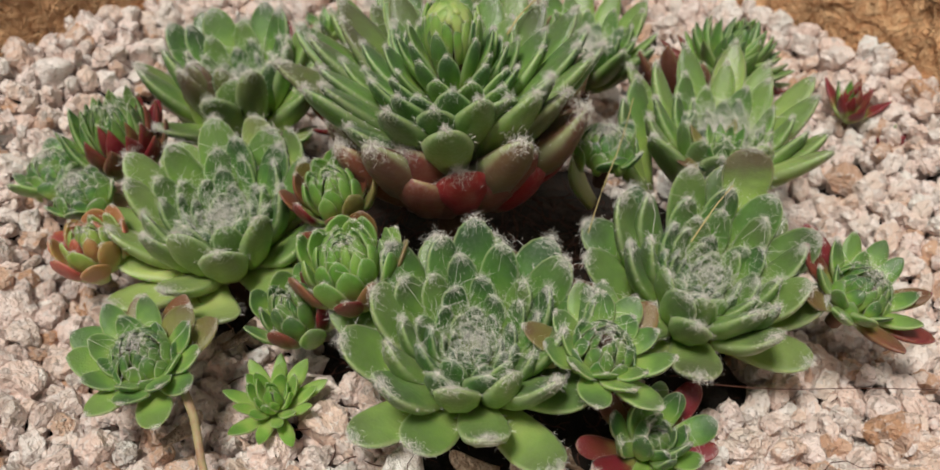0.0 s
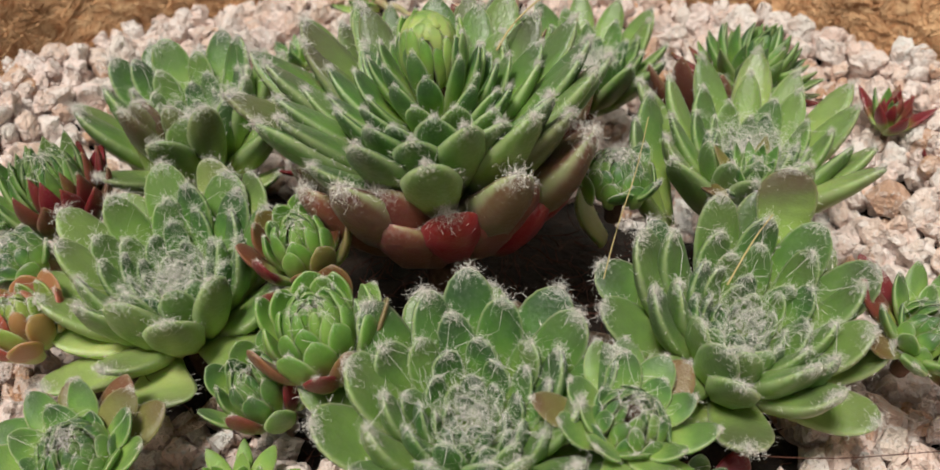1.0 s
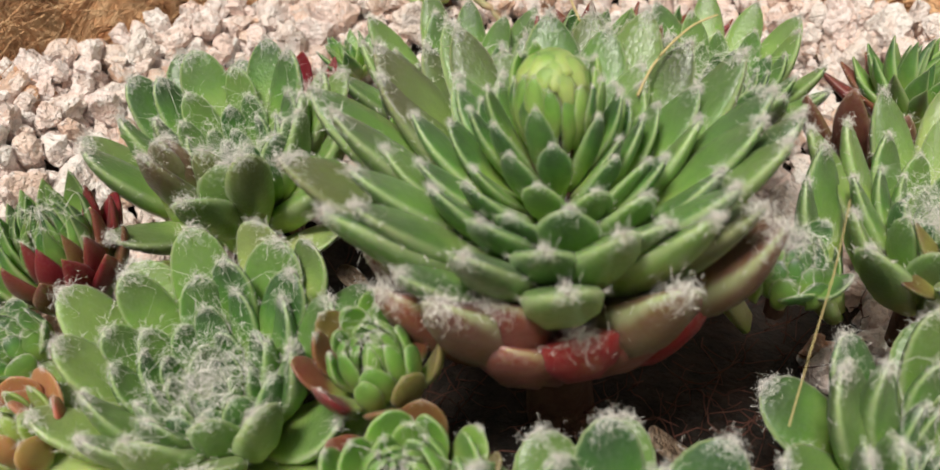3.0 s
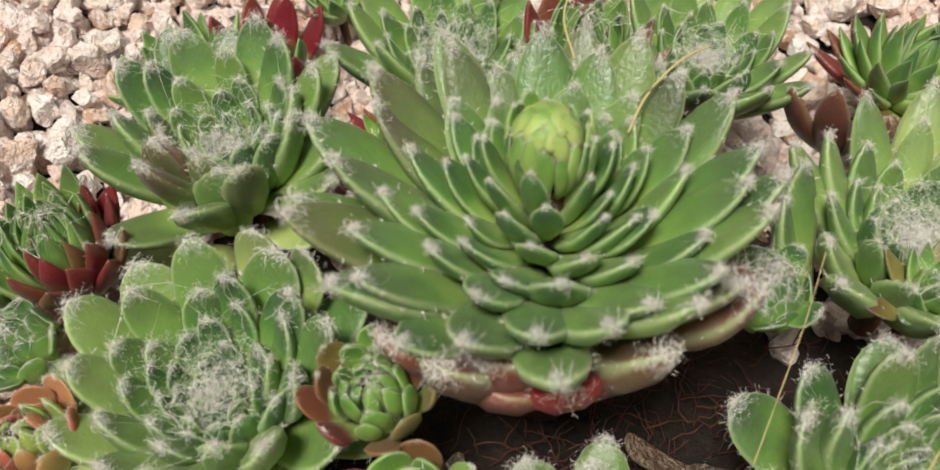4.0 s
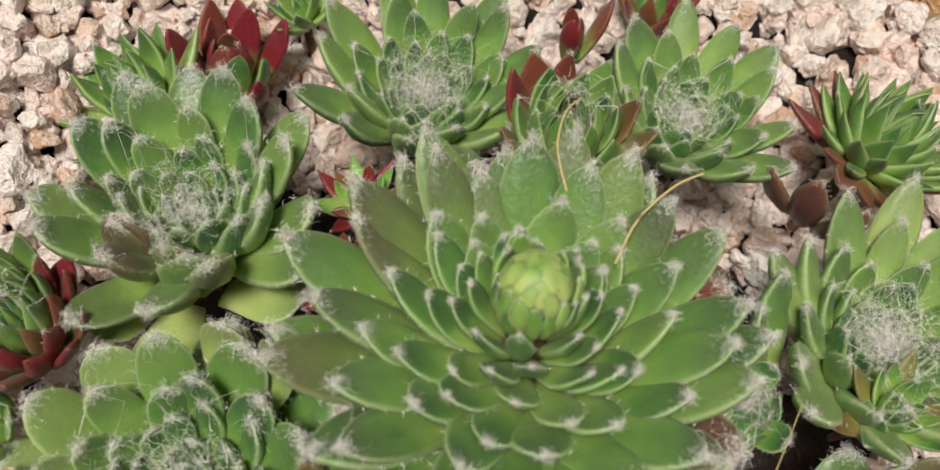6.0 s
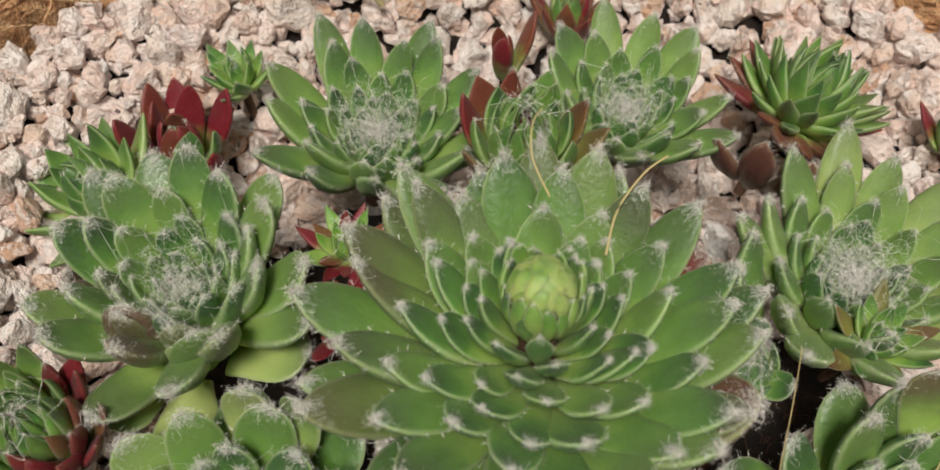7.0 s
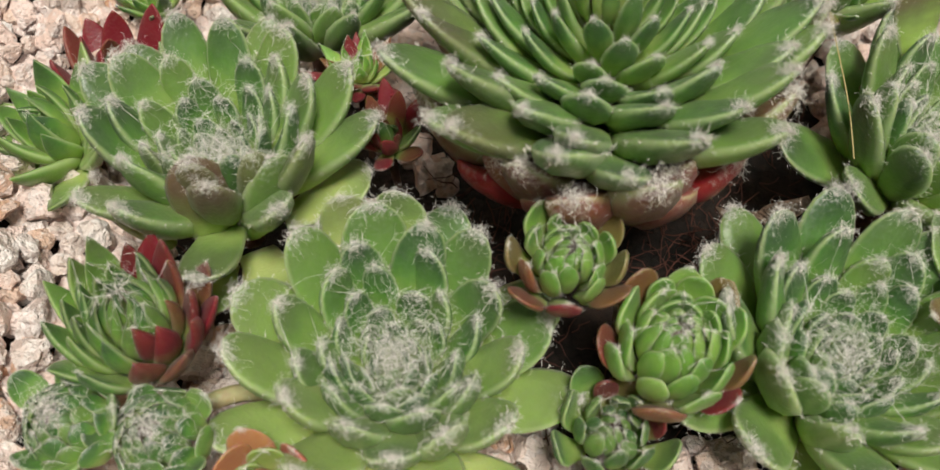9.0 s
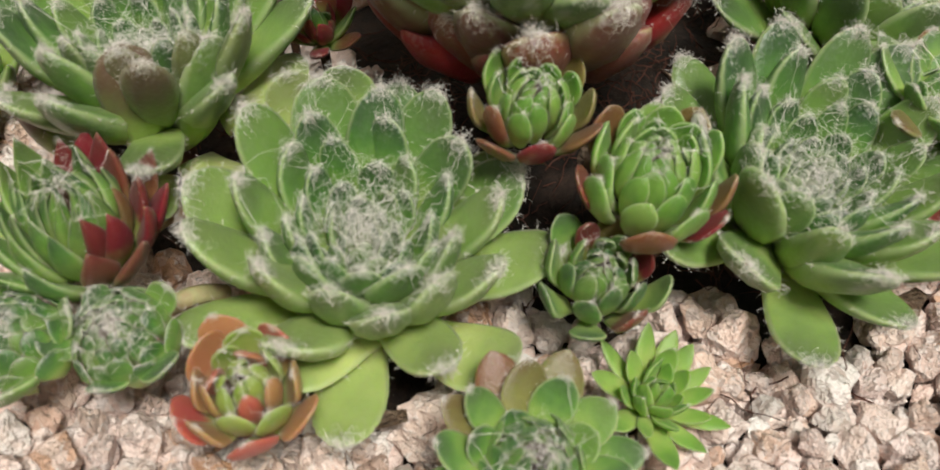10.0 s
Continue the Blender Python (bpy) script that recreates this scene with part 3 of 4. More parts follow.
TABLE_OF = [
    # label, centre, radius, lean, settings
    ("tiny bright lime rosette on the gravel", (-0.028, 0.129, 0.009), 0.0074, (0.0, -0.3), dict(leaves=34, seed=19, felt=0.0, material=LIME, pale=0.2, web=0.0, tufts=0.2, kind="blade", low=20)),
    ("upright small rosette of wine red leaves", (-0.0430, 0.2275, 0.0235), 0.0110, (-0.1, 0.0), dict(leaves=18, seed=26, felt=0.0, open_most=1, stretch=1.1, red=1.0, web=0.0, red_from=0.1, low=42, kind="blade", tufts=0.1, slim=1.15)),
    ("small pointed green rosette at the gravel's edge", (-0.0580, 0.2200, 0.0240), 0.0125, (-0.45, -0.05), dict(leaves=28, seed=27, felt=0.0, stretch=0.9, web=0.0, pale=0.5, low=30, kind="dart", tufts=0.15)),
    ("tiny green rosette on the gravel", (-0.0325, 0.2380, 0.0225), 0.0068, (-0.2, 0.1), dict(leaves=22, seed=28, web=0.1, low=36, kind="dart", tufts=0.3)),
    ("lone tiny green offset on a stem in the gravel", (-0.0187, 0.2550, 0.0290), 0.0070, (-0.4, -0.1), dict(leaves=16, seed=29, felt=0.0, web=0.0, low=30, kind="dart", tufts=0.0, pale=0.3)),
    ("small rosette of red and green pointed leaves", (0.0235, 0.2425, 0.0260), 0.0078, (0.0, 0.1), dict(leaves=20, seed=30, felt=0.0, stretch=1.0, red=0.9, web=0.0, low=42, red_from=0.3, kind="dart", tufts=0.1)),
    ("spiky dark green rosette with red-flushed leaves", (0.0550, 0.2105, 0.0375), 0.0118, (0.3, 0.0), dict(leaves=74, seed=33, felt=0.0, brown=0.5, red=0.9, web=0.0, kind="dart", tufts=0.15, stretch=1.2, low=8, red_from=0.82, slim=0.9)),
    ("small green rosette with dry reddish leaf tips", (0.041, 0.166, 0.031), 0.0072, (0.0, -0.3), dict(leaves=26, seed=35, web=0.4, low=28, kind="dart", red=0.5, red_from=0.8)),
    ("small rosette of wine red leaves", (0.0755, 0.2030, 0.0250), 0.0062, (0.1, 0.0), dict(leaves=18, seed=38, felt=0.0, stretch=0.9, red=1.0, web=0.0, low=40, red_from=0.1, kind="dart", tufts=0.1)),
    ("small rosette of wine red leaves", (0.0840, 0.1970, 0.0190), 0.0064, (0.3, -0.1), dict(leaves=18, seed=39, felt=0.0, stretch=0.8, red=1.0, web=0.0, low=30, red_from=0.1, kind="dart", tufts=0.1)),
    ("low green rosette with red lower leaves", (0.026, 0.121, 0.010), 0.0105, (0.15, -0.45), dict(leaves=34, seed=40, felt=0.3, red=0.9, web=0.2, tufts=0.5, red_from=0.75)),
    ("tuft of a few upright wine red leaves", (0.0085, 0.2275, 0.0285), 0.0050, (0.0, 0.0), dict(leaves=5, seed=43, felt=0.0, red=1.0, web=0.0, low=62, red_from=-1, kind="blade", tufts=0.1, stretch=0.9)),
    ("tiny lime and red rosette", (-0.0215, 0.1945, 0.0300), 0.0066, (-0.1, -0.1), dict(leaves=28, seed=41, felt=0.0, material=LIME, red=0.9, web=0.1, red_from=0.5, kind="dart", tufts=0.3)),
    ("tiny dark red and green rosette", (-0.0244, 0.1840, 0.0275), 0.0062, (-0.25, -0.3), dict(leaves=20, seed=42, felt=0.0, red=0.9, web=0.0, red_from=0.2, kind="blade", tufts=0.1, low=36, stretch=0.9)),
]
for _label, _c, _r, _lean, _more in TABLE_OF:
    MADE[_c] = rosette(ROSE, _label, _c, _r, _lean, **_more)


def lone_leaf(owner, foot, tip, width, tint, kind="spoon", level=2, label="", material=GREEN):
    """One more leaf of a rosette, from foot to tip."""
    thing, turned, hub = owner
    y = Vector(tip) - Vector(foot)
    length = y.length
    y.normalize()
    x = y.cross(Vector((0, 0, 1)) if abs(y.z) < 0.95 else Vector((0, 1, 0))).normalized()
    z = x.cross(y)
    inv = (Matrix.Translation(hub) @ turned).inverted()
    m = inv @ Matrix.Translation(Vector(foot)) @ Matrix((x, y, z)).transposed().to_4x4() @ Matrix.Diagonal((width / 0.36, length, length, 1))
    leaf = part("leaf", LEAVES[kind, level, 0][0][material.name], thing, m, label, tint)
    part("hair_tuft", LEAVES[kind, level, 0][1], leaf)
    return leaf


_b = MADE[0.0353, 0.1445, 0.0200]
lone_leaf(_b, (0.0415, 0.154, 0.0225), (0.0430, 0.1598, 0.0338), 0.0076, (0.0, 0.0, 0.75, 0.4), label="large brown-flushed leaf")
_n = MADE[-0.0422, 0.1925, 0.0275]
lone_leaf(_n, (-0.047, 0.189, 0.018), (-0.0487, 0.1838, 0.0335), 0.0070, (0.15, 0.0, 0.9, 0.4), label="brown-flushed outer leaf")
lone_leaf(_n, (-0.042, 0.190, 0.016), (-0.0405, 0.179, 0.032), 0.0072, (0.0, 0.0, 0.1, 0.5))
lone_leaf(_n, (-0.050, 0.196, 0.014), (-0.058, 0.198, 0.026), 0.0066, (0.2, 0.0, 0.9, 0.5), label="dark brown outer leaf")
_y2 = MADE[0.0435, 0.1775, 0.0270]
for _tip in ((0.0240, 0.1770, 0.0330), (0.0225, 0.1710, 0.0290), (0.0265, 0.1815, 0.0355)):
    lone_leaf(_y2, (0.031, 0.174, 0.017), _tip, 0.0048, (0.0, 0.2, 0.0, 0.35), "petal")
_x = MADE[0.0550, 0.2105, 0.0375]
for _foot, _tip, _w in (((0.041, 0.202, 0.020), (0.0345, 0.1935, 0.0350), 0.006), ((0.043, 0.200, 0.020), (0.0415, 0.1905, 0.0330), 0.006), ((0.040, 0.204, 0.020), (0.0300, 0.1985, 0.0320), 0.006)):
    lone_leaf(_x, _foot, _tip, _w, (0.5, 0.0, 0.6, 0.1), "blade", 2, "dark purple-brown lower leaf", OLD)
_d2 = MADE[-0.0402, 0.1598, 0.0190]
lone_leaf(_d2, (-0.044, 0.155, 0.011), (-0.0575, 0.157, 0.0125), 0.0095, (0.0, 1.0, 0.0, 0.6), label="pale yellow-green outer leaf")
lone_leaf(_d2, (-0.041, 0.152, 0.010), (-0.0385, 0.1395, 0.0110), 0.0090, (0.0, 1.0, 0.0, 0.6), label="pale yellow-green outer leaf")


lone_leaf(_n, (-0.043, 0.186, 0.015), (-0.0445, 0.1740, 0.0165), 0.0085, (0.0, 1.0, 0.0, 0.5), level=3, label="pale yellow-green lower leaf")
lone_leaf(_n, (-0.038, 0.187, 0.017), (-0.0275, 0.1830, 0.0225), 0.0080, (0.0, 0.9, 0.0, 0.5), level=3, label="pale yellow-green lower leaf")
lone_leaf(_n, (-0.047, 0.188, 0.014), (-0.0545, 0.1815, 0.0150), 0.0080, (0.0, 0.7, 0.0, 0.5), level=3, label="pale yellow-green lower leaf")


_t = MADE[0.0215, 0.1660, 0.0330]
lone_leaf(_t, (0.0225, 0.1785, 0.0120), (0.0165, 0.1802, 0.0208), 0.0080, (0.0, 1.0, 0.0, 0.2), level=1, label="cream-green stubby lower leaf")
lone_leaf(_d2, (-0.0370, 0.1700, 0.0180), (-0.0345, 0.1765, 0.0285), 0.0070, (0.0, 0.9, 0.2, 1.0), level=1, label="pale woolly leaf")
lone_leaf(_d2, (-0.0330, 0.1690, 0.0180), (-0.0280, 0.1735, 0.0270), 0.0070, (0.0, 0.4, 0.1, 1.0), level=1)


# ---- planter ----
PX, PY, PR = 0.001, 0.172, 0.099


def ease(x, a, b):
    x = min(1.0, max(0.0, (x - a) / (b - a)))
    return x * x * (3 - 2 * x)


def rim_lift(x, y):
    """How far the bed is banked up against the coir, most at the far side."""
    return 0.027 * ease(y, 0.11, 0.21) + 0.006 * ease(y, 0.235, 0.27) * (1 - ease(abs(x), 0.015, 0.045))


def ground_height(x, y):
    """Top of the soil: a low mound under the plants, banked up towards the wall."""
    mound = 0.010 * math.exp(-((x / 0.045) ** 2 + ((y - 0.172) / 0.04) ** 2))
    bank = rim_lift(x, y) * ease(math.hypot(x - PX, y - PY), 0.050, PR)
    return -0.006 + mound + bank + 0.0015 * noise.noise((x * 60, y * 60, 0))


def disc(height, radius, rings, spokes):
    verts, faces = [(PX, PY, height(PX, PY))], []
    for i in range(1, rings + 1):
        for j in range(spokes):
            a = 2 * math.pi * j / spokes
            x, y = PX + radius * i / rings * math.cos(a), PY + radius * i / rings * math.sin(a)
            verts.append((x, y, height(x, y)))
    for j in range(spokes):
        faces.append((0, 1 + j, 1 + (j + 1) % spokes))
    for i in range(rings - 1):
        for j in range(spokes):
            a, b = 1 + i * spokes + j, 1 + i * spokes + (j + 1) % spokes
            faces.append((a, a + spokes, b + spokes, b))
    return verts, faces


soil = tagged(new("soil", mesh_from("soil", *disc(ground_height, PR + 0.004, 60, 120), SOIL)), "dark damp potting soil under the plants", "soil", kind="structure")

bowl = tagged(new("planter"), "round planter lined with brown coconut coir", "planter")
bowl.location = (PX, PY, -0.10)
PROFILE = [(0.0, 0.003), (0.070, 0.003), (0.096, 0.070), (0.100, 0.100), (0.106, 0.116), (0.116, 0.130), (0.128, 0.138), (0.138, 0.137), (0.141, 0.128), (0.134, 0.108), (0.118, 0.078), (0.092, 0.0), (0.0, 0.0)]
_vs, _fs, _sp = [], [], 220
_fine = []
for (_ra, _za), (_rb2, _zb) in zip(PROFILE, PROFILE[1:]):
    for _k in range(5):
        _fine.append((_ra + (_rb2 - _ra) * _k / 5, _za + (_zb - _za) * _k / 5))
_fine.append(PROFILE[-1])
for _ra, _za in _fine:
    for _j in range(_sp):
        _a = 2 * math.pi * _j / _sp
        _q = (math.cos(_a) * 9, math.sin(_a) * 9, _za * 60)
        _o = 0.0035 * noise.noise(_q) + 0.0014 * noise.noise((_q[0] * 4, _q[1] * 4, _q[2] * 3))
        _ra2 = _ra + _o * (_ra > 0.05)
        _up = (rim_lift(PR * math.cos(_a), PY + PR * math.sin(_a)) - 0.022 * max(0, -math.sin(_a))) * ease(_za, 0.05, 0.10)
        _vs.append((_ra2 * math.cos(_a), _ra2 * math.sin(_a), _za + _up + 0.3 * _o))
for _i in range(len(_fine) - 1):
    for _j in range(_sp):
        _fs.append((_i * _sp + _j, _i * _sp + (_j + 1) % _sp, (_i + 1) * _sp + (_j + 1) % _sp, (_i + 1) * _sp + _j))
part("coir_liner", mesh_from("coir_liner", _vs, _fs, COIR), bowl)
_rc = random.Random(17)
_lines = []
for _k in range(3800):
    _a = _rc.uniform(-0.5, math.pi + 0.5)
    _h = _rc.uniform(0.092, 0.139)
    _rr = float(np.interp(_h, [0.070, 0.100, 0.116, 0.130, 0.138], [0.096, 0.100, 0.106, 0.116, 0.128])) + (_rc.uniform(0, 0.010) if _h > 0.135 else 0)
    _p = Vector((_rr * math.cos(_a), _rr * math.sin(_a), _h + rim_lift(PR * math.cos(_a), PY + PR * math.sin(_a)))) - Vector((0.6 * math.cos(_a), 0.6 * math.sin(_a), -0.8)) * _rc.uniform(-0.001, 0.0025)
    _w = Vector((-math.sin(_a), math.cos(_a), 0)) * _rc.choice((-1, 1)) + Vector((0.1 * math.cos(_a), 0.1 * math.sin(_a), _rc.gauss(0, 0.5)))
    _rad = _rc.uniform(0.00010, 0.0003)
    _lines.append((wander(_rc, _p, _w, _rc.uniform(0.006, 0.02), 5, 0.22), _rad, _rad * 0.6))
_fibre = part("coir_fuzz", mesh_from("coir_fuzz", *tubes(_lines), COIR), bowl, label="loose curly brown coir fibres")
_fibre["kind"] = "stuff"

table = tagged(new("ground", mesh_from("ground", [(-3.0, -3.0, -0.1), (3.0, -3.0, -0.1), (3.0, 3.0, -0.1), (-3.0, 3.0, -0.1), (-3.0, -3.0, -0.13), (3.0, -3.0, -0.13), (3.0, 3.0, -0.13), (-3.0, 3.0, -0.13)], [(0, 1, 2, 3), (7, 6, 5, 4), (0, 4, 5, 1), (1, 5, 6, 2), (2, 6, 7, 3), (3, 7, 4, 0)], TABLE, False)), "plain beige table top under the planter", "table", kind="structure")


# ---- strands, roots ----
def strand(label, points, radius, material=STRAW):
    pts = [Vector(p) for p in points]
    fine = []
    for i in range(len(pts) - 1):
        a, b, c, d = pts[max(i - 1, 0)], pts[i], pts[i + 1], pts[min(i + 2, len(pts) - 1)]
        for k in range(6):
            t = k / 6
            fine.append(0.5 * ((2 * b) + (c - a) * t + (2 * a - 5 * b + 4 * c - d) * t * t + (3 * b - a - 3 * c + d) * t ** 3))
    fine.append(pts[-1])
    return tagged(new("dry_straw", mesh_from("dry_straw", *tubes([(fine, radius, radius * 0.7)], 6), material)), label, "straw", "dry straws")


strand("thin yellow dry straw lying on the large rosette", [(0.005, 0.174, 0.0455), (0.0074, 0.1783, 0.0475), (0.011, 0.181, 0.050), (0.0141, 0.1822, 0.051)], 0.00016)
strand("thin curved yellow straw on the large rosette", [(-0.001, 0.178, 0.052), (-0.002, 0.182, 0.054), (-0.001, 0.186, 0.055), (0.001, 0.189, 0.054)], 0.00012)
strand("long thin yellow straw leaning on a rosette", [(0.017, 0.146, 0.026), (0.019, 0.150, 0.031), (0.022, 0.156, 0.036), (0.024, 0.161, 0.041)], 0.00008)
strand("thin yellow straw on a cobweb rosette", [(0.031, 0.141, 0.028), (0.035, 0.146, 0.031), (0.038, 0.149, 0.033)], 0.00011)

strand("long thin dark fibre lying over the gravel", [(0.030, 0.127, 0.014), (0.042, 0.127, 0.013), (0.058, 0.130, 0.011), (0.074, 0.131, 0.010)], 0.00007, DRY)


def stolon_material():
    n = Nodes("stolon")
    o = n.coords("Object")
    c = n.mix(n.span(n.noise(o, 240), 0.35, 0.65), (0.42, 0.40, 0.20), (0.36, 0.22, 0.14))
    n.bump(n.noise(o, 800), 0.5, 0.0006)
    return n.done(c, 0.6, Subsurface_Weight=0.1, Subsurface_Scale=0.001)


STOLON = stolon_material()


def stolon(label, points, thick, thin):
    pts = [Vector(p) for p in points]
    fine = [pts[i].lerp(pts[i + 1], k / 5) + Vector((0, 0, 0.0008 * math.sin(math.pi * k / 5))) for i in range(len(pts) - 1) for k in range(5)] + [pts[-1]]
    return tagged(new("stolon", mesh_from("stolon", *tubes([(fine, thick, thin)], 8), STOLON)), label, "stolon", "creeping stolons")


stolon("thick pale stolon between two rosettes", [(-0.052, 0.186, 0.010), (-0.046, 0.184, 0.011), (-0.039, 0.182, 0.012), (-0.033, 0.180, 0.009), (-0.029, 0.178, 0.004)], 0.0015, 0.0006)
stolon("pinkish stolon on the gravel", [(-0.0180, 0.2540, 0.0265), (-0.0140, 0.2515, 0.0262), (-0.0100, 0.2505, 0.0250), (-0.0070, 0.2485, 0.0225)], 0.0009, 0.0006)
stolon("dry tan stolon on the gravel", [(-0.041, 0.129, 0.010), (-0.038, 0.124, 0.008), (-0.036, 0.118, 0.006), (-0.034, 0.113, 0.003)], 0.0007, 0.0005)
stolon("short pale stolon under a small rosette", [(-0.052, 0.169, 0.012), (-0.058, 0.170, 0.014), (-0.063, 0.170, 0.015)], 0.0010, 0.0012)


def dry_leaf_material():
    n = Nodes("dry_leaf")
    o = n.coords("Object")
    c = n.mix(n.span(n.noise(o, 5, 4), 0.35, 0.65), (0.34, 0.20, 0.12), (0.58, 0.42, 0.30))
    n.bump(n.noise(o, 14, 4), 1.0, 0.05)
    return n.done(c, 0.8)


DRY_LEAF = dry_leaf_material()
_vs, _fs, _uv, _margin, _tip = leaf_shape("spoon", 0.9, random.Random(3), 0.40, 0.06)
_dry = mesh_from("dry_leaf", _vs, _fs, DRY_LEAF, True, _uv)
_rl = random.Random(77)
for _x, _y, _z, _size in ((0.004, 0.117, 0.006, 0.008), (0.013, 0.121, 0.007, 0.009), (-0.047, 0.147, 0.006, 0.008), (-0.038, 0.142, 0.006, 0.007), (-0.021, 0.146, 0.012, 0.007), (-0.016, 0.150, 0.014, 0.006),
                          (-0.025, 0.180, 0.016, 0.007), (0.014, 0.154, 0.012, 0.009), (0.021, 0.152, 0.012, 0.008), (-0.058, 0.165, 0.012, 0.006), (0.030, 0.190, 0.014, 0.008),
                          (-0.042, 0.121, 0.006, 0.007), (0.016, 0.148, 0.008, 0.007), (-0.012, 0.143, 0.008, 0.007), (0.036, 0.160, 0.020, 0.007)):
    _m = Matrix.LocRotScale((_x, _y, _z), Euler((_rl.uniform(-0.5, 0.4), _rl.uniform(-0.5, 0.5), _rl.uniform(0, 6.28))), (_size, _size, _size))
    _ob = tagged(new("dry_leaf", _dry), "withered tan leaf lying between the rosettes", "leaf", "withered leaves")
    _ob.matrix_basis = _m

_rd = random.Random(23)
_lines = []
for _k in range(600):
    _x, _y = _rd.gauss(0.0, 0.026), _rd.gauss(0.165, 0.024)
    _p = (_x, _y, ground_height(_x, _y) + _rd.uniform(0.0, 0.006))
    _lines.append((wander(_rd, _p, (_rd.gauss(0, 1), _rd.gauss(0, 1), _rd.gauss(0.1, 0.4)), _rd.uniform(0.004, 0.013), 6, 0.4), 0.00012, 0.00006))
tagged(new("dry_roots", mesh_from("dry_roots", *tubes(_lines), DRY)), "tangle of dry brown roots between the rosettes", "roots", kind="stuff")


# ---- gravel ----
def stone_shape(rng, detail):
    bm = bmesh.new()
    bmesh.ops.create_icosphere(bm, subdivisions=detail, radius=1.0)
    cuts = [(Vector((rng.gauss(0, 1), rng.gauss(0, 1), rng.gauss(0, 1))).normalized(), rng.uniform(0.5, 0.85)) for _ in range(9)]
    squash = Vector((rng.uniform(0.85, 1.2), rng.uniform(0.75, 1.05), rng.uniform(0.6, 0.9)))
    off = rng.uniform(0, 50)
    for v in bm.verts:
        p = v.co.copy()
        for nrm, d in cuts:
            over = p.dot(nrm) - d
            if over > 0:
                p -= nrm * over
        p *= 1 + 0.26 * noise.noise(p * 1.9 + Vector((off, 0, 0))) + 0.11 * noise.noise(p * 5 + Vector((0, off, 0)))
        v.co = Vector((p.x * squash.x, p.y * squash.y, p.z * squash.z))
    verts = np.array([v.co[:] for v in bm.verts])
    faces = np.array([[v.index for v in f.verts] for f in bm.faces])
    bm.free()
    return verts, faces


_rs = random.Random(31)
SHAPES = [stone_shape(_rs, 3) for _ in range(14)]
STONE_MESHES = [mesh_from("stone", v * 0.004, f.tolist(), STONE, False) for v, f in SHAPES]
CLUMPS = [((c[0], c[1]), r * 0.52) for _l, c, r, *_n in CUPS if r > 0.013] + [((-0.004, 0.166), 0.022), ((-0.02, 0.175), 0.02), ((0.02, 0.165), 0.02), ((0.0, 0.15), 0.018), ((-0.03, 0.2), 0.02), ((0.01, 0.2), 0.02), ((-0.018, 0.147), 0.008), ((0.015, 0.132), 0.012), ((0.019, 0.188), 0.014), ((0.034, 0.197), 0.012)]
placed, spots = {}, []


def free(x, y, r):
    i, j = int(x // 0.01), int(y // 0.01)
    for a in range(i - 1, i + 2):
        for b in range(j - 1, j + 2):
            for (px, py, pr) in placed.get((a, b), ()):
                if (px - x) ** 2 + (py - y) ** 2 < ((pr + r) * 0.88) ** 2:
                    return False
    placed.setdefault((i, j), []).append((x, y, r))
    return True


for _layer, _tries in ((0, 26000), (1, 22000)):
    placed.clear()
    for _ in range(_tries):
        _a, _d = _rs.uniform(0, 6.2832), (PR - 0.002) * math.sqrt(_rs.random())
        _x, _y = PX + _d * math.cos(_a), PY + _d * math.sin(_a)
        _r = _rs.choice((0.0015, 0.0018, 0.0021, 0.0024, 0.0028, 0.0032))
        if any((_x - c[0]) ** 2 + (_y - c[1]) ** 2 < r * r for c, r in CLUMPS):
            continue
        if free(_x, _y, _r):
            spots.append((_x, _y, ground_height(_x, _y) + (0.0005 if _layer == 0 else 0.0036) + _rs.uniform(0, 0.0012), _r))
CHIPS = [stone_shape(_rs, 2) for _ in range(8)]
chips = []
placed.clear()
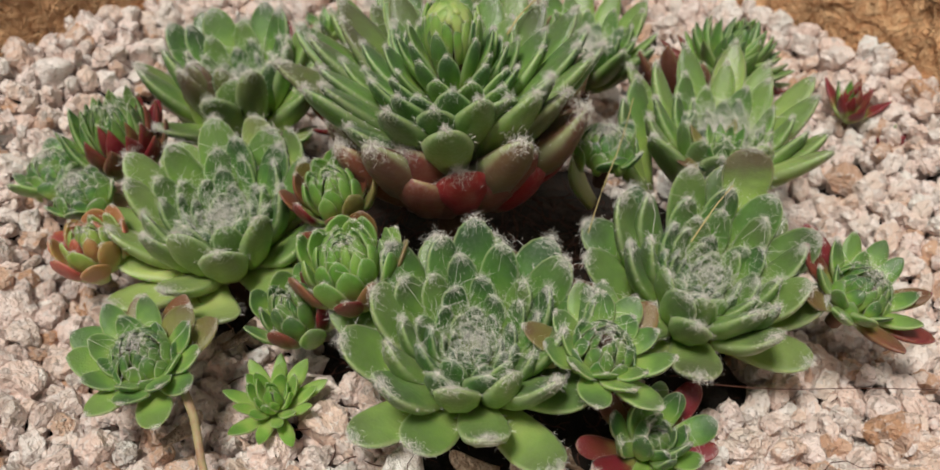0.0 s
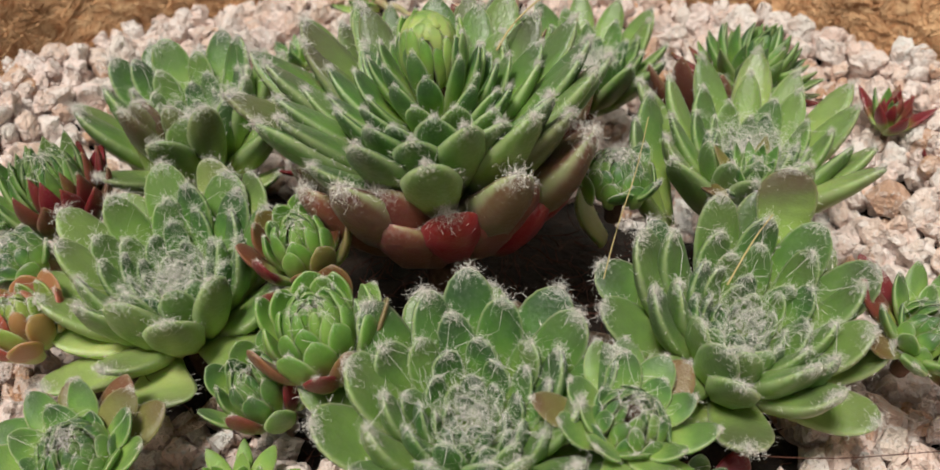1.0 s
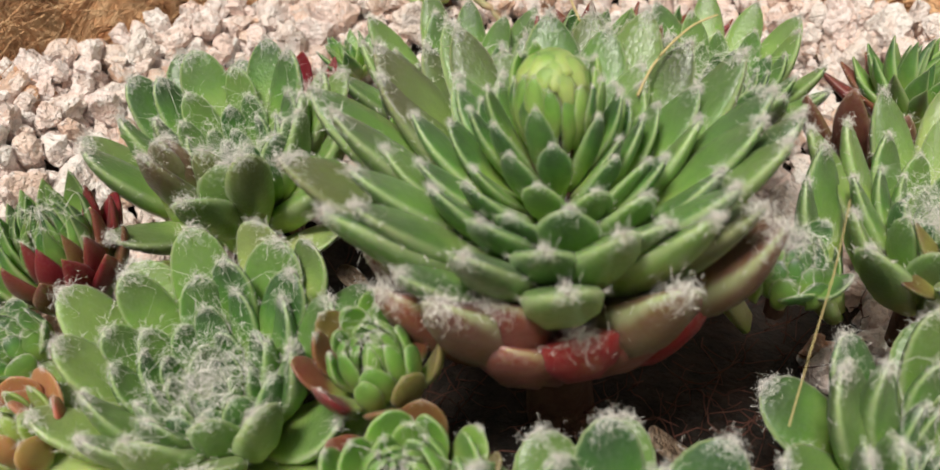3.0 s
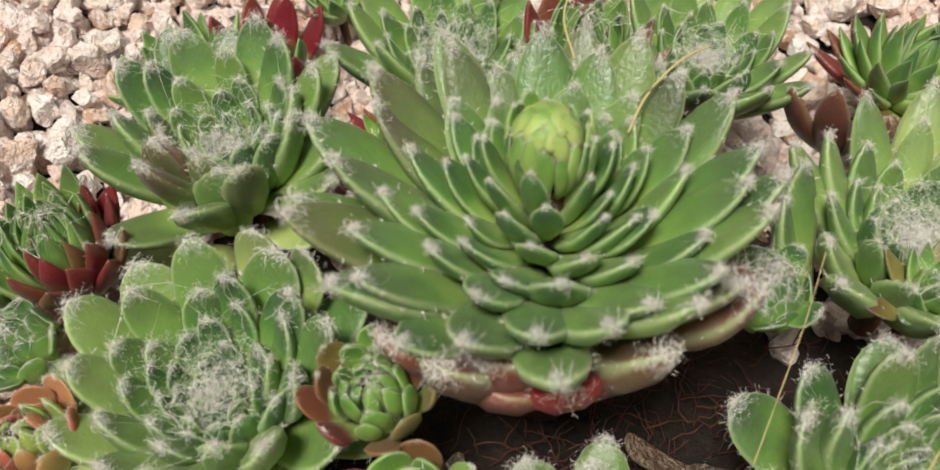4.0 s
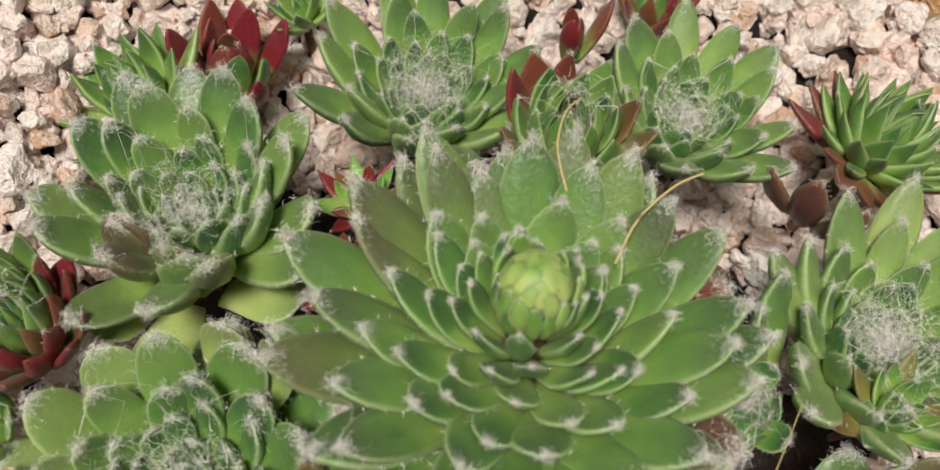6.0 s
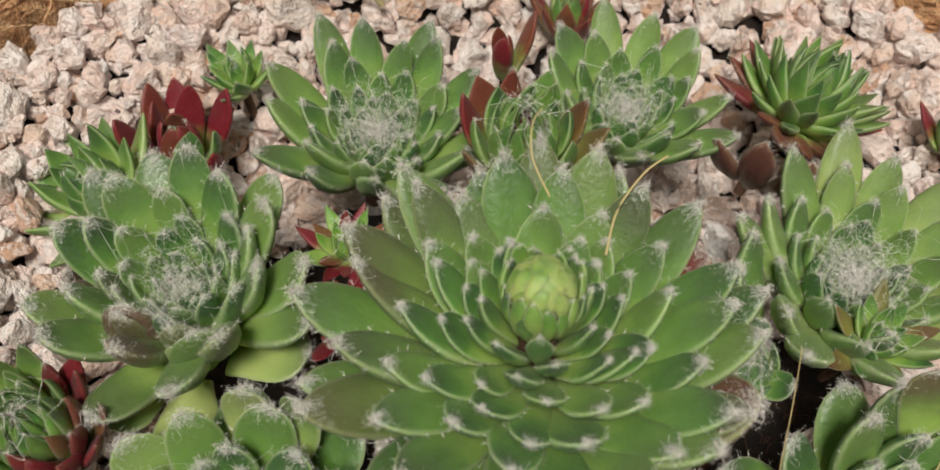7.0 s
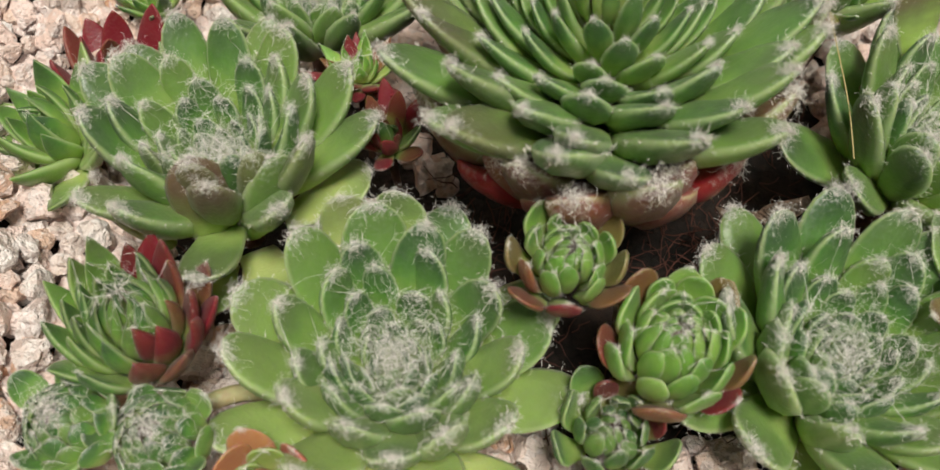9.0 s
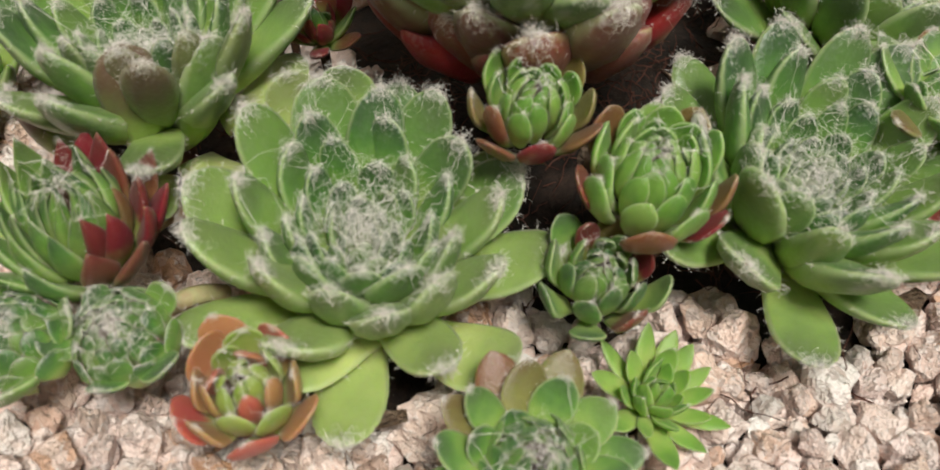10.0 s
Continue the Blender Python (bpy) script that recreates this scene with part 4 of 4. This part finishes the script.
for _ in range(9000):   # small chips that fill the gaps
    _a, _d = _rs.uniform(0, 6.2832), (PR - 0.002) * math.sqrt(_rs.random())
    _x, _y = PX + _d * math.cos(_a), PY + _d * math.sin(_a)
    _r = _rs.uniform(0.0011, 0.0017)
    if not any((_x - c[0]) ** 2 + (_y - c[1]) ** 2 < r * r for c, r in CLUMPS) and free(_x, _y, _r * 1.25):
        chips.append((_x, _y, ground_height(_x, _y) + _rs.uniform(0.0022, 0.0038), _r))
placed.clear()
for _ in range(14000):   # a close floor of grit under the stones
    _a, _d = _rs.uniform(0, 6.2832), (PR - 0.001) * math.sqrt(_rs.random())
    _x, _y = PX + _d * math.cos(_a), PY + _d * math.sin(_a)
    _r = _rs.uniform(0.0016, 0.0024)
    if not any((_x - c[0]) ** 2 + (_y - c[1]) ** 2 < r * r * 1.1 for c, r in CLUMPS) and free(_x, _y, _r * 0.8):
        chips.append((_x, _y, ground_height(_x, _y) + _rs.uniform(0.0002, 0.0014), _r))
bed = tagged(new("gravel"), "bed of pale pinkish-white granite gravel", "gravel", kind="structure")
spots.sort(key=lambda s: (s[2] < ground_height(s[0], s[1]) + 0.003, s[1] > 0.2, math.hypot(s[0] + 0.03, s[1] - 0.13)))
_av, _af, _base = [], [], 0
for _k, (_x, _y, _z, _r) in enumerate(spots):
    _turn = Euler((_rs.uniform(0, 6.28), _rs.uniform(0, 6.28), _rs.uniform(0, 6.28))).to_matrix()
    _i = _rs.randrange(len(SHAPES))
    if _k < 300:
        part("stone", STONE_MESHES[_i], bed, Matrix.LocRotScale((_x, _y, _z), _turn.to_quaternion(), (_r * 350,) * 3))
        continue
    _v, _f = SHAPES[_i]
    _av.append(_v @ np.array(_turn).T * _r * 1.4 + np.array((_x, _y, _z)))
    _af.append(_f + _base)
    _base += len(_v)
for _x, _y, _z, _r in chips:
    _v, _f = _rs.choice(CHIPS)
    _av.append(_v @ np.array(Euler((_rs.uniform(0, 6.28), _rs.uniform(0, 6.28), 0)).to_matrix()).T * _r * 1.4 + np.array((_x, _y, _z)))
    _af.append(_f + _base)
    _base += len(_v)
_rest = part("stones", mesh_from("stones", np.vstack(_av), np.vstack(_af).tolist(), STONE, False), bed)
_rest["kind"] = "stuff"
